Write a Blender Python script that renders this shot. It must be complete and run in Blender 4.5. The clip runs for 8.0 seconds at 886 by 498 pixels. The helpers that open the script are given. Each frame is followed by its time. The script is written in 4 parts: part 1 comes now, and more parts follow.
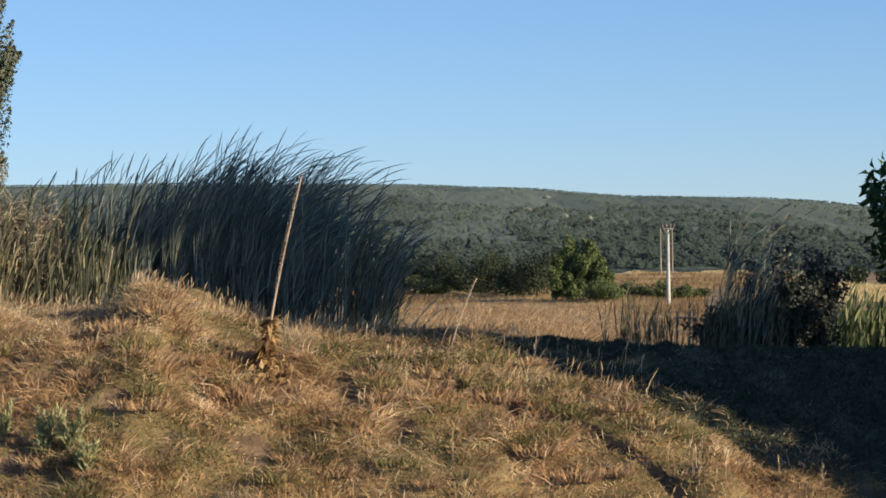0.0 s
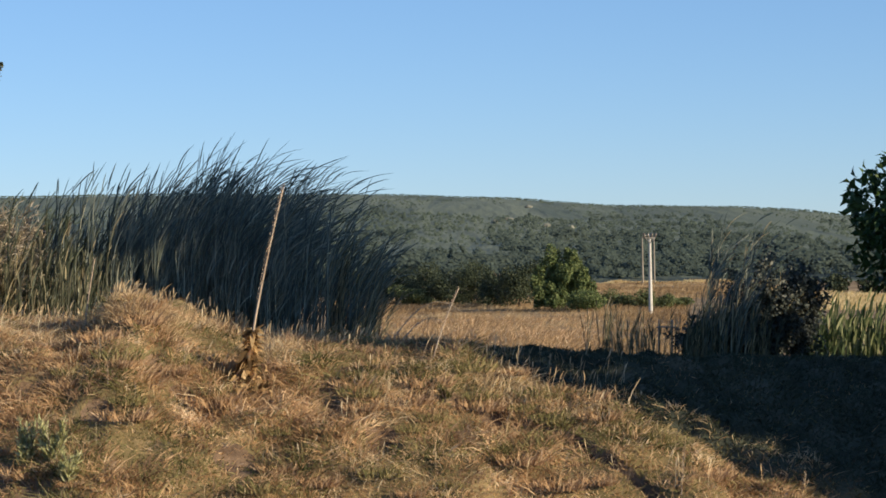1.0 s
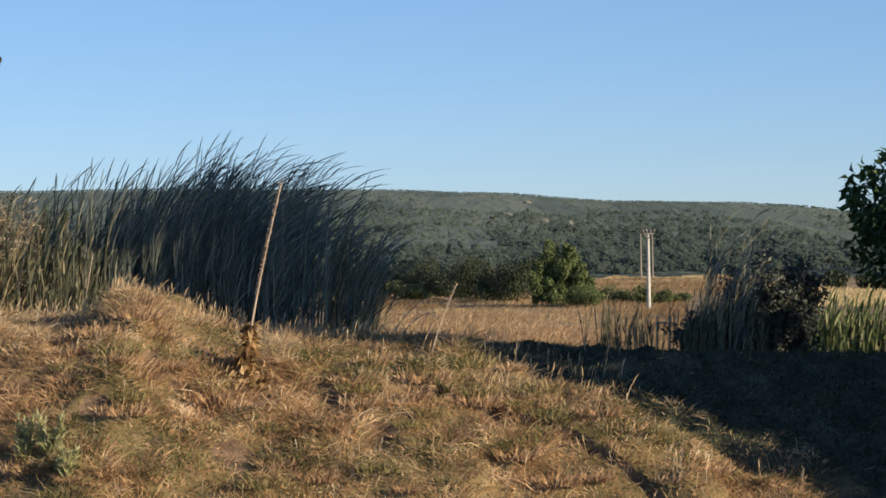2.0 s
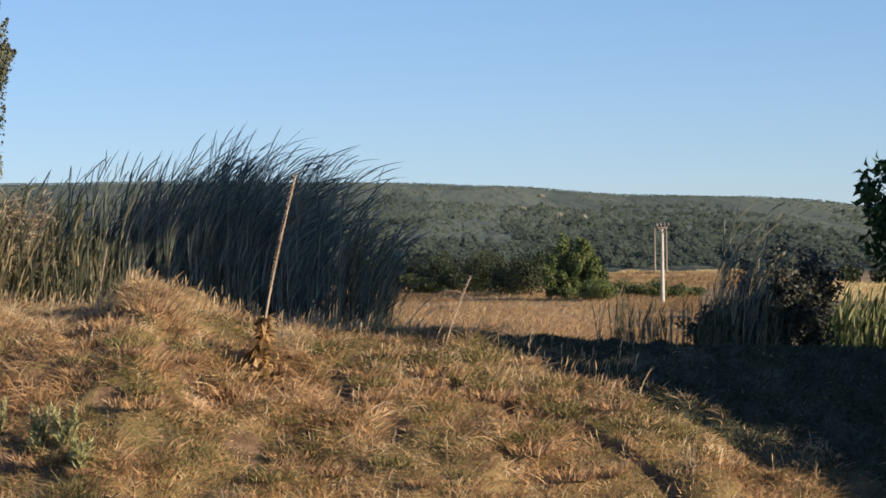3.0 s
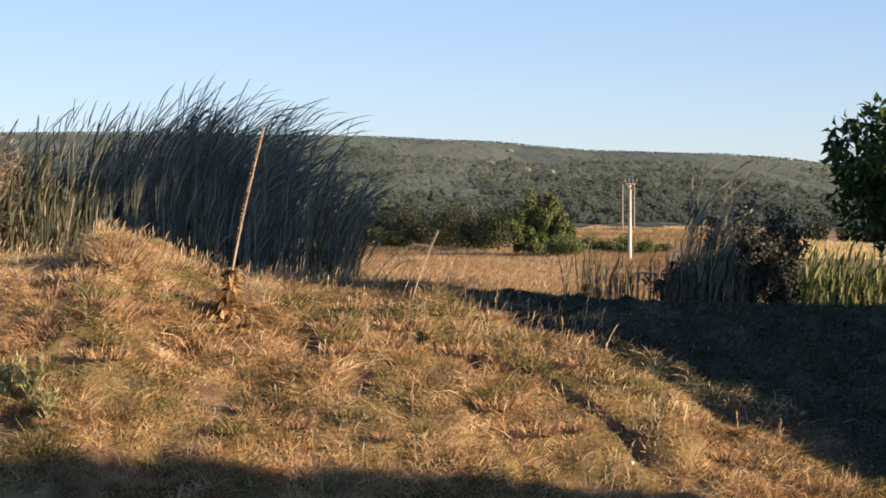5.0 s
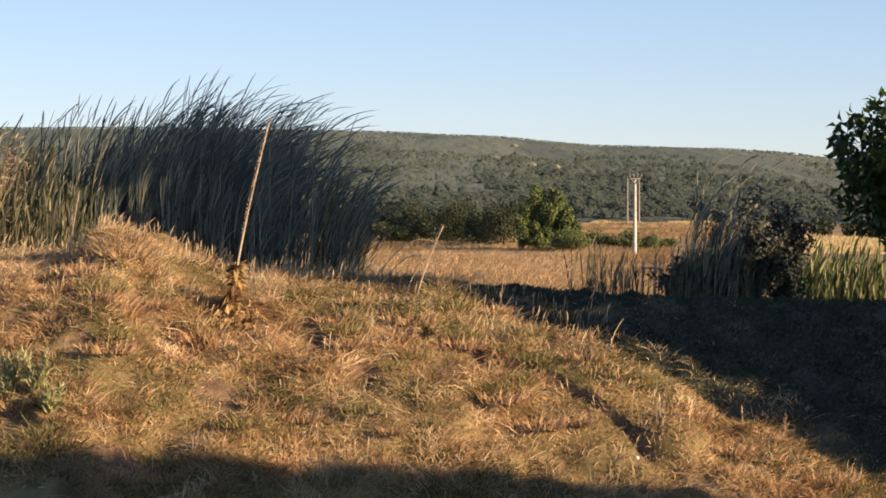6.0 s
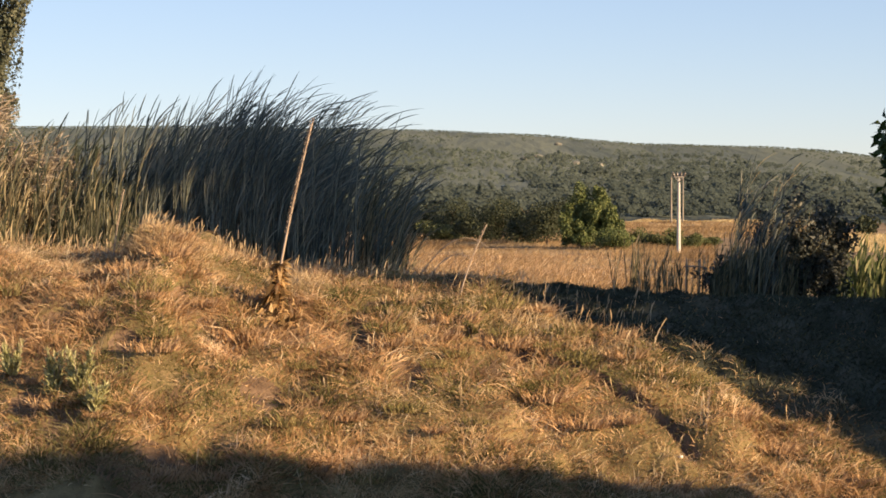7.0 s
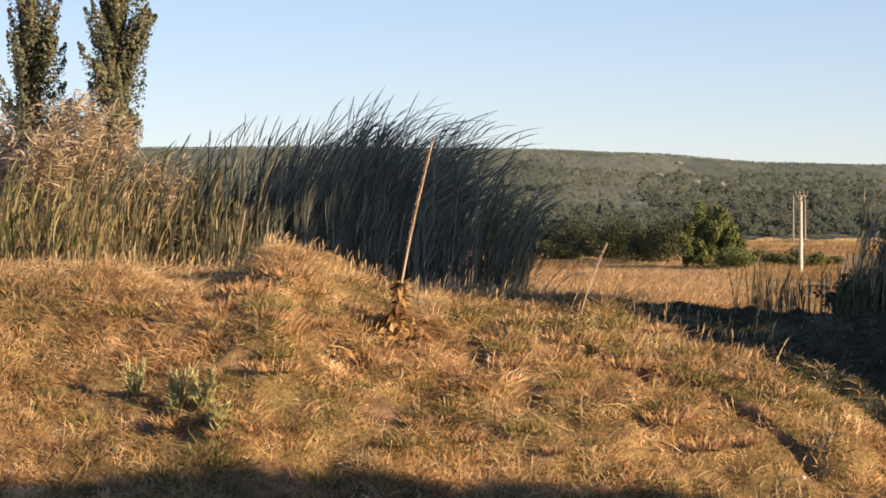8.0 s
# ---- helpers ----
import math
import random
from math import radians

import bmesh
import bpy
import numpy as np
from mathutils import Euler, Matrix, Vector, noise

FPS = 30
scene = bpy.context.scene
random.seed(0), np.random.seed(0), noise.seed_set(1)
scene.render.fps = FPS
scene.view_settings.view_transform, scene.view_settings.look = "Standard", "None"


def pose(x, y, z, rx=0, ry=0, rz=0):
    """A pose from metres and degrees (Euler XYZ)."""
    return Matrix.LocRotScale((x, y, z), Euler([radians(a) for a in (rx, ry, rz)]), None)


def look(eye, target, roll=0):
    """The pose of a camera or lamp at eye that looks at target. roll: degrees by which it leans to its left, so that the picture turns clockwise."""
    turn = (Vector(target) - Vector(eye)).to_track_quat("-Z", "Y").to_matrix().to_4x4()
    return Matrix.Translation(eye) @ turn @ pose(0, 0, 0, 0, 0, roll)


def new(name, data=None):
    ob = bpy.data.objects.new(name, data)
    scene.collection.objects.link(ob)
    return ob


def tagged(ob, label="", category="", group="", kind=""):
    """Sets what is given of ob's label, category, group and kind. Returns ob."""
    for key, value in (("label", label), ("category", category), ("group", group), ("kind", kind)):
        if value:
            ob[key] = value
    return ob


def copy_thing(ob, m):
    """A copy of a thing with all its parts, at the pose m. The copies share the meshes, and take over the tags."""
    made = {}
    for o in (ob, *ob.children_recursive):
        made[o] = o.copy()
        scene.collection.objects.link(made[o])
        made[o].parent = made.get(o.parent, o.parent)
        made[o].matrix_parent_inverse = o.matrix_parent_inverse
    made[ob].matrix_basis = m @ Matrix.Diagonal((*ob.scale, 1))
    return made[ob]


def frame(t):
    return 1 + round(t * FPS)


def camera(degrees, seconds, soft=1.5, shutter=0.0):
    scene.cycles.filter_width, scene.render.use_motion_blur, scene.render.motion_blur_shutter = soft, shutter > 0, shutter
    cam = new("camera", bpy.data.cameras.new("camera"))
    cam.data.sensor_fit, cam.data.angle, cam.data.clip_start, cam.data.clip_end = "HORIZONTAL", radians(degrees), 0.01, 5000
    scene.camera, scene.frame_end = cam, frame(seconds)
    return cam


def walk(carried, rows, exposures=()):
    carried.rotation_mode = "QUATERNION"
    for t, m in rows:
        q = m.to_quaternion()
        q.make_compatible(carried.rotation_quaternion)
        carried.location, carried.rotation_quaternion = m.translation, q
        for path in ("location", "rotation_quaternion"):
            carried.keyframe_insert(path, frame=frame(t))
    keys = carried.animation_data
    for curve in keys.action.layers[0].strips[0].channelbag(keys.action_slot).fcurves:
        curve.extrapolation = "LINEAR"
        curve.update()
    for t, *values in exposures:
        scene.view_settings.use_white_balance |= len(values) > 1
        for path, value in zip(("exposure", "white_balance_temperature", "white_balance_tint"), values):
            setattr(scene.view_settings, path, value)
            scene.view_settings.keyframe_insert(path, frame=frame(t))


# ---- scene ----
# ---- camera: a long lens turned on the spot ----
EYE = 6.9
cam = camera(22.2, 8.0, soft=1.7)
ROWS = [
    (0.0, 89.728, 0.645, 0.899),
    (0.2, 89.969, 0.526, 0.502),
    (0.5, 90.059, 0.660, 0.372),
    (0.8, 90.071, 0.807, 0.386),
    (1.0, 89.973, 0.825, 0.445),
    (1.2, 89.901, 0.794, 0.325),
    (2.3, 89.815, 0.712, 0.524),
    (2.5, 89.706, 0.675, 0.672),
    (2.8, 89.898, 0.728, 0.816),
    (3.0, 89.692, 0.591, 0.755),
    (3.2, 89.341, 0.433, 0.821),
    (3.3, 89.424, 0.254, 0.323),
    (3.5, 89.232, -0.035, 0.224),
    (3.8, 88.779, -0.063, -0.068),
    (4.0, 88.620, 0.053, -0.009),
    (4.2, 88.590, 0.100, 0.092),
    (4.5, 88.453, -0.000, -0.000),
    (4.7, 88.524, -0.054, -0.099),
    (5.8, 88.425, -0.077, 0.144),
    (6.0, 88.390, -0.037, 0.070),
    (6.2, 88.388, 0.072, 0.047),
    (6.5, 88.331, 0.147, 0.538),
    (6.8, 88.305, 0.138, 0.876),
    (7.0, 88.354, 0.008, 1.171),
    (7.2, 88.425, 0.070, 1.788),
    (7.5, 88.366, 0.048, 2.791),
    (7.8, 88.513, 0.072, 3.688),
    (8.0, 88.850, 0.140, 4.217),
]
EXPOSURES = [(0.0, 0.57, 5750, 4), (1.0, 0.57, 5780, 4), (2.5, 0.54, 5900, 7), (4.5, 0.88, 6450, 13), (6.5, 0.94, 7250, 16), (8.0, 0.99, 7600, 17)]
walk(cam, [(t, pose(0, 0, EYE, rx, ry, rz)) for t, rx, ry, rz in ROWS], EXPOSURES)

# ---- light: low evening sun from the side, clear sky ----
SUN_AZ, SUN_EL = radians(117.3), radians(17.0)  # clockwise from +y
to_sun = Vector((math.sin(SUN_AZ) * math.cos(SUN_EL), math.cos(SUN_AZ) * math.cos(SUN_EL), math.sin(SUN_EL)))
world = bpy.data.worlds.new("world")
scene.world = world
world.use_nodes = True
wn = world.node_tree.nodes
sky = wn.new("ShaderNodeTexSky")
sky.sky_type = 'NISHITA'
sky.sun_disc = False
sky.sun_elevation, sky.sun_rotation = SUN_EL, SUN_AZ
sky.air_density, sky.dust_density, sky.ozone_density = 0.8, 0.0, 4.0
wn["Background"].inputs["Strength"].default_value = 0.085
flat = wn.new("ShaderNodeGamma")
flat.inputs["Gamma"].default_value = 0.70
tint = wn.new("ShaderNodeMix")
tint.data_type, tint.blend_type = 'RGBA', 'MULTIPLY'
tint.inputs[0].default_value, tint.inputs[7].default_value = 1.0, (1.45, 1.52, 1.74, 1)
world.node_tree.links.new(sky.outputs[0], flat.inputs[0])
world.node_tree.links.new(flat.outputs[0], tint.inputs[6])
world.node_tree.links.new(tint.outputs[2], wn["Background"].inputs[0])
sun = new("sun", bpy.data.lights.new("sun", 'SUN'))
sun.data.energy, sun.data.angle, sun.data.color = 5.0, radians(0.55), (1.0, 0.80, 0.55)
sun.matrix_world = look((0, 0, 60), Vector((0, 0, 60)) - to_sun)


# ---- materials ----
def mat(name, stops, scale=1.0, fine=12.0, island=0.5, patch=0.5, rough=0.8, bump=0.2, through_light=0.0, spec=0.2, patch_stops=None, stretch=None):
    """Colour ramp driven by a coarse noise and by a random value per piece; a fine noise for grain and relief."""
    m = bpy.data.materials.new(name)
    m.use_nodes = True
    n, l = m.node_tree.nodes, m.node_tree.links
    bsdf, out = n["Principled BSDF"], n["Material Output"]
    co = n.new("ShaderNodeTexCoord")
    src = co.outputs["Object"]
    if stretch:
        mp = n.new("ShaderNodeMapping")
        mp.inputs["Scale"].default_value = stretch
        l.new(src, mp.inputs[0])
        src = mp.outputs[0]
    coarse = n.new("ShaderNodeTexNoise")
    coarse.inputs["Scale"].default_value, coarse.inputs["Detail"].default_value = scale, 4.0
    grain = n.new("ShaderNodeTexNoise")
    grain.inputs["Scale"].default_value, grain.inputs["Detail"].default_value = fine, 5.0
    l.new(src, coarse.inputs["Vector"])
    l.new(src, grain.inputs["Vector"])
    geo = n.new("ShaderNodeNewGeometry")

    def math_node(op, a, b):
        k = n.new("ShaderNodeMath")
        k.operation = op
        for i, v in enumerate((a, b)):
            if isinstance(v, (int, float)):
                k.inputs[i].default_value = v
            else:
                l.new(v, k.inputs[i])
        return k.outputs[0]

    c = math_node('MULTIPLY', math_node('SUBTRACT', coarse.outputs["Fac"], 0.5), 2.2 * patch)
    g = math_node('MULTIPLY', math_node('SUBTRACT', grain.outputs["Fac"], 0.5), 0.5)
    r = math_node('MULTIPLY', math_node('SUBTRACT', geo.outputs["Random Per Island"], 0.5), island)
    f = math_node('ADD', math_node('ADD', math_node('ADD', c, g), r), 0.5)
    ramp = n.new("ShaderNodeValToRGB")
    e = ramp.color_ramp.elements
    while len(e) < len(stops):
        e.new(0.5)
    for i, (p, col) in enumerate(stops):
        e[i].position, e[i].color = p, (*col, 1)
    l.new(f, ramp.inputs[0])
    colour = ramp.outputs[0]
    if patch_stops:
        col2, scale2, lo, hi = patch_stops
        p2 = n.new("ShaderNodeTexNoise")
        p2.inputs["Scale"].default_value, p2.inputs["Detail"].default_value = scale2, 3.0
        l.new(src, p2.inputs["Vector"])
        rg = n.new("ShaderNodeMapRange")
        rg.inputs[1].default_value, rg.inputs[2].default_value = lo, hi
        l.new(p2.outputs["Fac"], rg.inputs[0])
        mx = n.new("ShaderNodeMix")
        mx.data_type = 'RGBA'
        mx.inputs[7].default_value = (*col2, 1)
        l.new(rg.outputs[0], mx.inputs[0])
        l.new(colour, mx.inputs[6])
        colour = mx.outputs[2]
    l.new(colour, bsdf.inputs["Base Color"])
    bsdf.inputs["Roughness"].default_value = rough
    bsdf.inputs["Specular IOR Level"].default_value = spec
    if bump:
        b = n.new("ShaderNodeBump")
        b.inputs["Strength"].default_value, b.inputs["Distance"].default_value = bump, 0.5 / fine
        l.new(grain.outputs["Fac"], b.inputs["Height"])
        l.new(b.outputs[0], bsdf.inputs["Normal"])
    if through_light:
        tr = n.new("ShaderNodeBsdfTranslucent")
        l.new(colour, tr.inputs[0])
        ms = n.new("ShaderNodeMixShader")
        ms.inputs[0].default_value = through_light
        l.new(bsdf.outputs[0], ms.inputs[1])
        l.new(tr.outputs[0], ms.inputs[2])
        l.new(ms.outputs[0], out.inputs[0])
    return m


M_SOIL = mat("bank_thatch", [(0.2, (0.085, 0.062, 0.030)), (0.5, (0.17, 0.125, 0.055)), (0.8, (0.29, 0.205, 0.095))], 2.5, 45, 0, 0.7, 0.95, 1.0)
# dark tone puts the shade behind the brow into the soil colour
M_SHADESOIL = mat("shade_dark_soil", [(0.2, (0.038, 0.041, 0.029)), (0.5, (0.065, 0.066, 0.044)), (0.8, (0.118, 0.105, 0.072))], 2.0, 45, 0, 0.7, 0.95, 1.0)
M_DIRT = mat("bare_earth", [(0.2, (0.11, 0.070, 0.043)), (0.8, (0.23, 0.15, 0.090))], 4.0, 30, 0, 0.8, 0.95, 1.0)
M_HAY = mat("hay_meadow", [(0.2, (0.144, 0.086, 0.040)), (0.5, (0.262, 0.173, 0.084)), (0.8, (0.369, 0.259, 0.135))], 0.08, 1.2, 0, 0.6, 0.95, 0.6)
# grey-blue cast of distance haze is mixed into the hillside colour
M_FLOOR = mat("hazy_scrub_hillside", [(0.2, (0.105, 0.121, 0.088)), (0.5, (0.130, 0.145, 0.102)), (0.8, (0.160, 0.173, 0.122))], 0.012, 0.12, 0, 0.7, 0.95, 0.5, patch_stops=((0.089, 0.105, 0.079), 0.03, 0.50, 0.66), stretch=(1, 0.1, 1))
M_DRY = mat("dry_grass", [(0.05, (0.157, 0.092, 0.045)), (0.4, (0.466, 0.285, 0.142)), (0.7, (0.686, 0.458, 0.252)), (0.95, (0.843, 0.647, 0.426))], 2.4, 20, 0.32, 0.95, 0.75, 0, 0.3, patch_stops=((0.294, 0.183, 0.109), 1.1, 0.52, 0.68))
M_HAYGRASS = mat("hay_grass", [(0.1, (0.171, 0.098, 0.048)), (0.5, (0.338, 0.223, 0.110)), (0.9, (0.505, 0.373, 0.214))], 0.07, 2, 0.32, 0.8, 0.8, 0, 0.25)
M_PALE = mat("pale_grass", [(0.1, (0.400, 0.262, 0.140)), (0.5, (0.580, 0.417, 0.230)), (0.9, (0.720, 0.572, 0.370))], 0.7, 20, 0.7, 0.5, 0.7, 0, 0.3)
M_STRAW = mat("yellow_straw", [(0.1, (0.42, 0.29, 0.12)), (0.5, (0.66, 0.49, 0.23)), (0.9, (0.80, 0.65, 0.38))], 0.3, 4, 0.7, 0.5, 0.7, 0, 0.3)
# turf darkened and turned bluish to carry the shade behind the brow
M_SHADETURF = mat("shade_dark_turf", [(0.1, (0.038, 0.047, 0.031)), (0.5, (0.067, 0.078, 0.050)), (0.9, (0.118, 0.114, 0.074))], 0.9, 20, 0.7, 0.5, 0.7, 0, 0.2)
M_GREEN = mat("green_grass", [(0.1, (0.077, 0.077, 0.030)), (0.5, (0.206, 0.182, 0.068)), (0.9, (0.433, 0.341, 0.160))], 2.6, 20, 0.36, 0.9, 0.7, 0, 0.3)
M_REED = mat("reed_blades", [(0.1, (0.070, 0.088, 0.080)), (0.5, (0.120, 0.143, 0.122)), (0.9, (0.27, 0.275, 0.215))], 0.5, 8, 1.0, 0.3, 0.5, 0, 0.25, spec=0.35)
M_CATTAIL = mat("cattail_blades", [(0.1, (0.040, 0.062, 0.022)), (0.5, (0.095, 0.120, 0.043)), (0.9, (0.26, 0.25, 0.11))], 0.5, 8, 0.9, 0.3, 0.55, 0, 0.25)
M_REEDDRY = mat("dry_reed_blades", [(0.1, (0.18, 0.14, 0.08)), (0.5, (0.34, 0.27, 0.15)), (0.9, (0.52, 0.42, 0.25))], 0.5, 8, 0.8, 0.3, 0.6, 0, 0.25)
M_REEDLIT = mat("olive_reed_blades", [(0.1, (0.038, 0.047, 0.028)), (0.5, (0.076, 0.083, 0.047)), (0.9, (0.20, 0.18, 0.11))], 0.5, 8, 0.9, 0.3, 0.6, 0, 0.25)
M_STEM = mat("reed_stems", [(0.1, (0.14, 0.11, 0.05)), (0.9, (0.32, 0.24, 0.11))], 0.5, 8, 0.8, 0.3, 0.6, 0)
# pale tone puts strokes and glints of light into the reed stems
M_REEDSTEM = mat("glint_pale_reed_stems", [(0.1, (0.09, 0.10, 0.07)), (0.6, (0.20, 0.20, 0.14)), (0.95, (0.42, 0.40, 0.29))], 0.5, 8, 1.0, 0.3, 0.5, 0)
M_STALK = mat("dry_stalk", [(0.1, (0.20, 0.135, 0.085)), (0.5, (0.42, 0.315, 0.225)), (0.9, (0.64, 0.51, 0.38))], 3.0, 40, 0.5, 0.5, 0.8, 0.5)
M_MULLLEAF = mat("withered_leaf", [(0.1, (0.124, 0.077, 0.034)), (0.45, (0.347, 0.218, 0.095)), (0.75, (0.619, 0.405, 0.181)), (0.98, (0.843, 0.579, 0.292))], 6.0, 40, 1.1, 0.4, 0.8, 0.3, 0.5)
M_WEED = mat("grey_green_weed", [(0.1, (0.312, 0.299, 0.129)), (0.5, (0.499, 0.474, 0.232)), (0.9, (0.686, 0.649, 0.361))], 4.0, 30, 0.9, 0.4, 0.7, 0, 0.4)
M_BUSH = mat("bush_leaves", [(0.1, (0.054, 0.076, 0.025)), (0.5, (0.114, 0.144, 0.049)), (0.9, (0.237, 0.257, 0.095))], 0.5, 4, 0.8, 0.4, 0.6, 0, 0.25)
M_DARKBUSH = mat("dark_bush_leaves", [(0.1, (0.030, 0.039, 0.020)), (0.5, (0.050, 0.062, 0.032)), (0.9, (0.098, 0.105, 0.055))], 0.4, 4, 0.8, 0.4, 0.6, 0, 0.15)
M_OLIVE = mat("olive_bush_leaves", [(0.1, (0.050, 0.065, 0.026)), (0.5, (0.10, 0.115, 0.045)), (0.9, (0.19, 0.20, 0.080))], 0.4, 4, 0.8, 0.4, 0.6, 0, 0.2)
M_BRAMBLE = mat("bramble_leaves", [(0.1, (0.040, 0.047, 0.039)), (0.5, (0.079, 0.087, 0.070)), (0.9, (0.180, 0.176, 0.141))], 1.5, 10, 0.9, 0.4, 0.6, 0, 0.15)
# both hill leaf colours include a bluish share of distance haze
M_HILL = mat("hazy_woodland_leaves", [(0.1, (0.088, 0.109, 0.090)), (0.5, (0.108, 0.131, 0.106)), (0.9, (0.132, 0.153, 0.120))], 0.02, 0.15, 0.06, 0.7, 0.9, 0, 0.45, spec=0.1)
M_SCRUB = mat("hazy_scrub_leaves", [(0.1, (0.094, 0.113, 0.087)), (0.5, (0.119, 0.142, 0.103)), (0.9, (0.150, 0.171, 0.123))], 0.02, 0.15, 0.12, 0.6, 0.9, 0, 0.3, spec=0.1)
M_POPLAR = mat("poplar_leaves", [(0.1, (0.077, 0.091, 0.058)), (0.5, (0.140, 0.150, 0.094)), (0.9, (0.250, 0.237, 0.152))], 0.5, 4, 0.7, 0.4, 0.6, 0, 0.35)
M_WALNUT = mat("broad_tree_leaves", [(0.1, (0.03, 0.055, 0.015)), (0.5, (0.05, 0.085, 0.022)), (0.9, (0.09, 0.12, 0.035))], 1.0, 6, 0.8, 0.3, 0.45, 0, 0.2)
M_BARK = mat("bark", [(0.2, (0.07, 0.05, 0.035)), (0.8, (0.20, 0.15, 0.10))], 3.0, 18, 0, 0.6, 0.9, 0.8, stretch=(1, 1, 0.25))
M_TAN = mat("tan_plume", [(0.1, (0.23, 0.18, 0.115)), (0.5, (0.41, 0.325, 0.22)), (0.9, (0.64, 0.53, 0.39))], 1.0, 10, 1.0, 0.5, 0.8, 0, 0.35)
M_CONCRETE = mat("pole_concrete", [(0.2, (0.42, 0.38, 0.32)), (0.8, (0.62, 0.57, 0.50))], 1.5, 12, 0, 0.5, 0.85, 0.3)
M_POLEWOOD = mat("weathered_pole", [(0.2, (0.20, 0.17, 0.13)), (0.8, (0.36, 0.31, 0.25))], 1.5, 12, 0, 0.5, 0.85, 0.3)
M_METAL = mat("galvanised_steel", [(0.2, (0.16, 0.15, 0.135)), (0.8, (0.28, 0.26, 0.235))], 4, 30, 0, 0.4, 0.6, 0.1, spec=0.4)
M_GLAZE = mat("insulator_glaze", [(0.2, (0.07, 0.055, 0.04)), (0.8, (0.15, 0.12, 0.09))], 4, 30, 0, 0.4, 0.3, 0, spec=0.5)
M_LEDGE = mat("tan_ledge", [(0.2, (0.156, 0.147, 0.115)), (0.8, (0.257, 0.244, 0.193))], 0.8, 3, 0, 0.5, 0.9, 0.5)
M_STONE = mat("pale_stone", [(0.2, (0.55, 0.52, 0.46)), (0.8, (0.78, 0.75, 0.69))], 8, 40, 0, 0.5, 0.85, 0.5)

rng = np.random.default_rng(11)


# ---- mesh helpers ----
def mesh_from(name, verts, tris):
    """A mesh from arrays of vertices and triangles."""
    verts, tris = np.asarray(verts, np.float32), np.asarray(tris, np.int32)
    me = bpy.data.meshes.new(name)
    me.vertices.add(len(verts))
    me.vertices.foreach_set("co", verts.ravel())
    me.loops.add(tris.size)
    me.loops.foreach_set("vertex_index", tris.ravel())
    me.polygons.add(len(tris))
    me.polygons.foreach_set("loop_start", np.arange(0, tris.size, 3, dtype=np.int32))
    me.update(calc_edges=True)
    return me


def ribbons(line, half, side):
    """Tapering strips. line: N x K x 3 middle lines, half: N x K half widths, side: N x 3 or N x K x 3 across."""
    n, k, _ = line.shape
    if side.ndim == 2:
        side = side[:, None, :]
    off = side * half[..., None]
    v = np.stack([line - off, line + off], 2).reshape(-1, 3)
    i = np.arange(k - 1)
    q = np.concatenate([np.stack([2 * i, 2 * i + 1, 2 * i + 3], 1), np.stack([2 * i, 2 * i + 3, 2 * i + 2], 1)])
    t = (q[None] + (np.arange(n) * 2 * k)[:, None, None]).reshape(-1, 3)
    return v, t


def join(parts):
    """Several (verts, tris) as one."""
    vs, ts, o = [], [], 0
    for v, t in parts:
        vs.append(v), ts.append(t + o)
        o += len(v)
    return np.concatenate(vs), np.concatenate(ts)


def tube(points, radii, sides=7):
    """A tube along points, closed at its end."""
    p, r = np.asarray(points, float), np.asarray(radii, float)
    d = np.gradient(p, axis=0)
    d /= np.linalg.norm(d, axis=1)[:, None]
    ref = np.where(np.abs(d[:, 2:]) > 0.9, np.array([[1.0, 0, 0]]), np.array([[0, 0, 1.0]]))
    a = np.cross(d, ref)
    a /= np.linalg.norm(a, axis=1)[:, None]
    b = np.cross(d, a)
    w = np.arange(sides) * 2 * np.pi / sides
    v = (p[:, None] + r[:, None, None] * (np.cos(w)[None, :, None] * a[:, None] + np.sin(w)[None, :, None] * b[:, None])).reshape(-1, 3)
    t = []
    for i in range(len(p) - 1):
        for j in range(sides):
            x, y = i * sides + j, i * sides + (j + 1) % sides
            t += [(x, y, y + sides), (x, y + sides, x + sides)]
    e = (len(p) - 1) * sides
    t += [(e, e + j, e + j + 1) for j in range(1, sides - 1)]
    return v, np.array(t)


def unit(v):
    return v / np.maximum(np.linalg.norm(v, axis=-1, keepdims=True), 1e-9)


def leaves(c, size, aspect=0.55, droop=0.25, toward=None):
    """A folded pointed leaf of four triangles at every point of c, turned at random."""
    n = len(c)
    d = unit(rng.normal(size=(n, 3)) + (toward if toward is not None else 0))
    s = unit(np.cross(d, rng.normal(size=(n, 3))))
    u = np.cross(s, d)
    L = (size * rng.uniform(0.7, 1.3, n))[:, None] if np.ndim(size) == 0 else size[:, None]
    W = L * aspect * 0.5
    v = np.stack([c, c + d * L * 0.45 + s * W + u * L * 0.12, c + d * L * 0.45 - s * W + u * L * 0.12, c + d * L - u * L * droop, c + d * L * 0.5], 1)
    f = np.array([(0, 1, 4), (0, 4, 2), (1, 3, 4), (4, 3, 2)])
    return v.reshape(-1, 3), (f[None] + (np.arange(n) * 5)[:, None, None]).reshape(-1, 3)


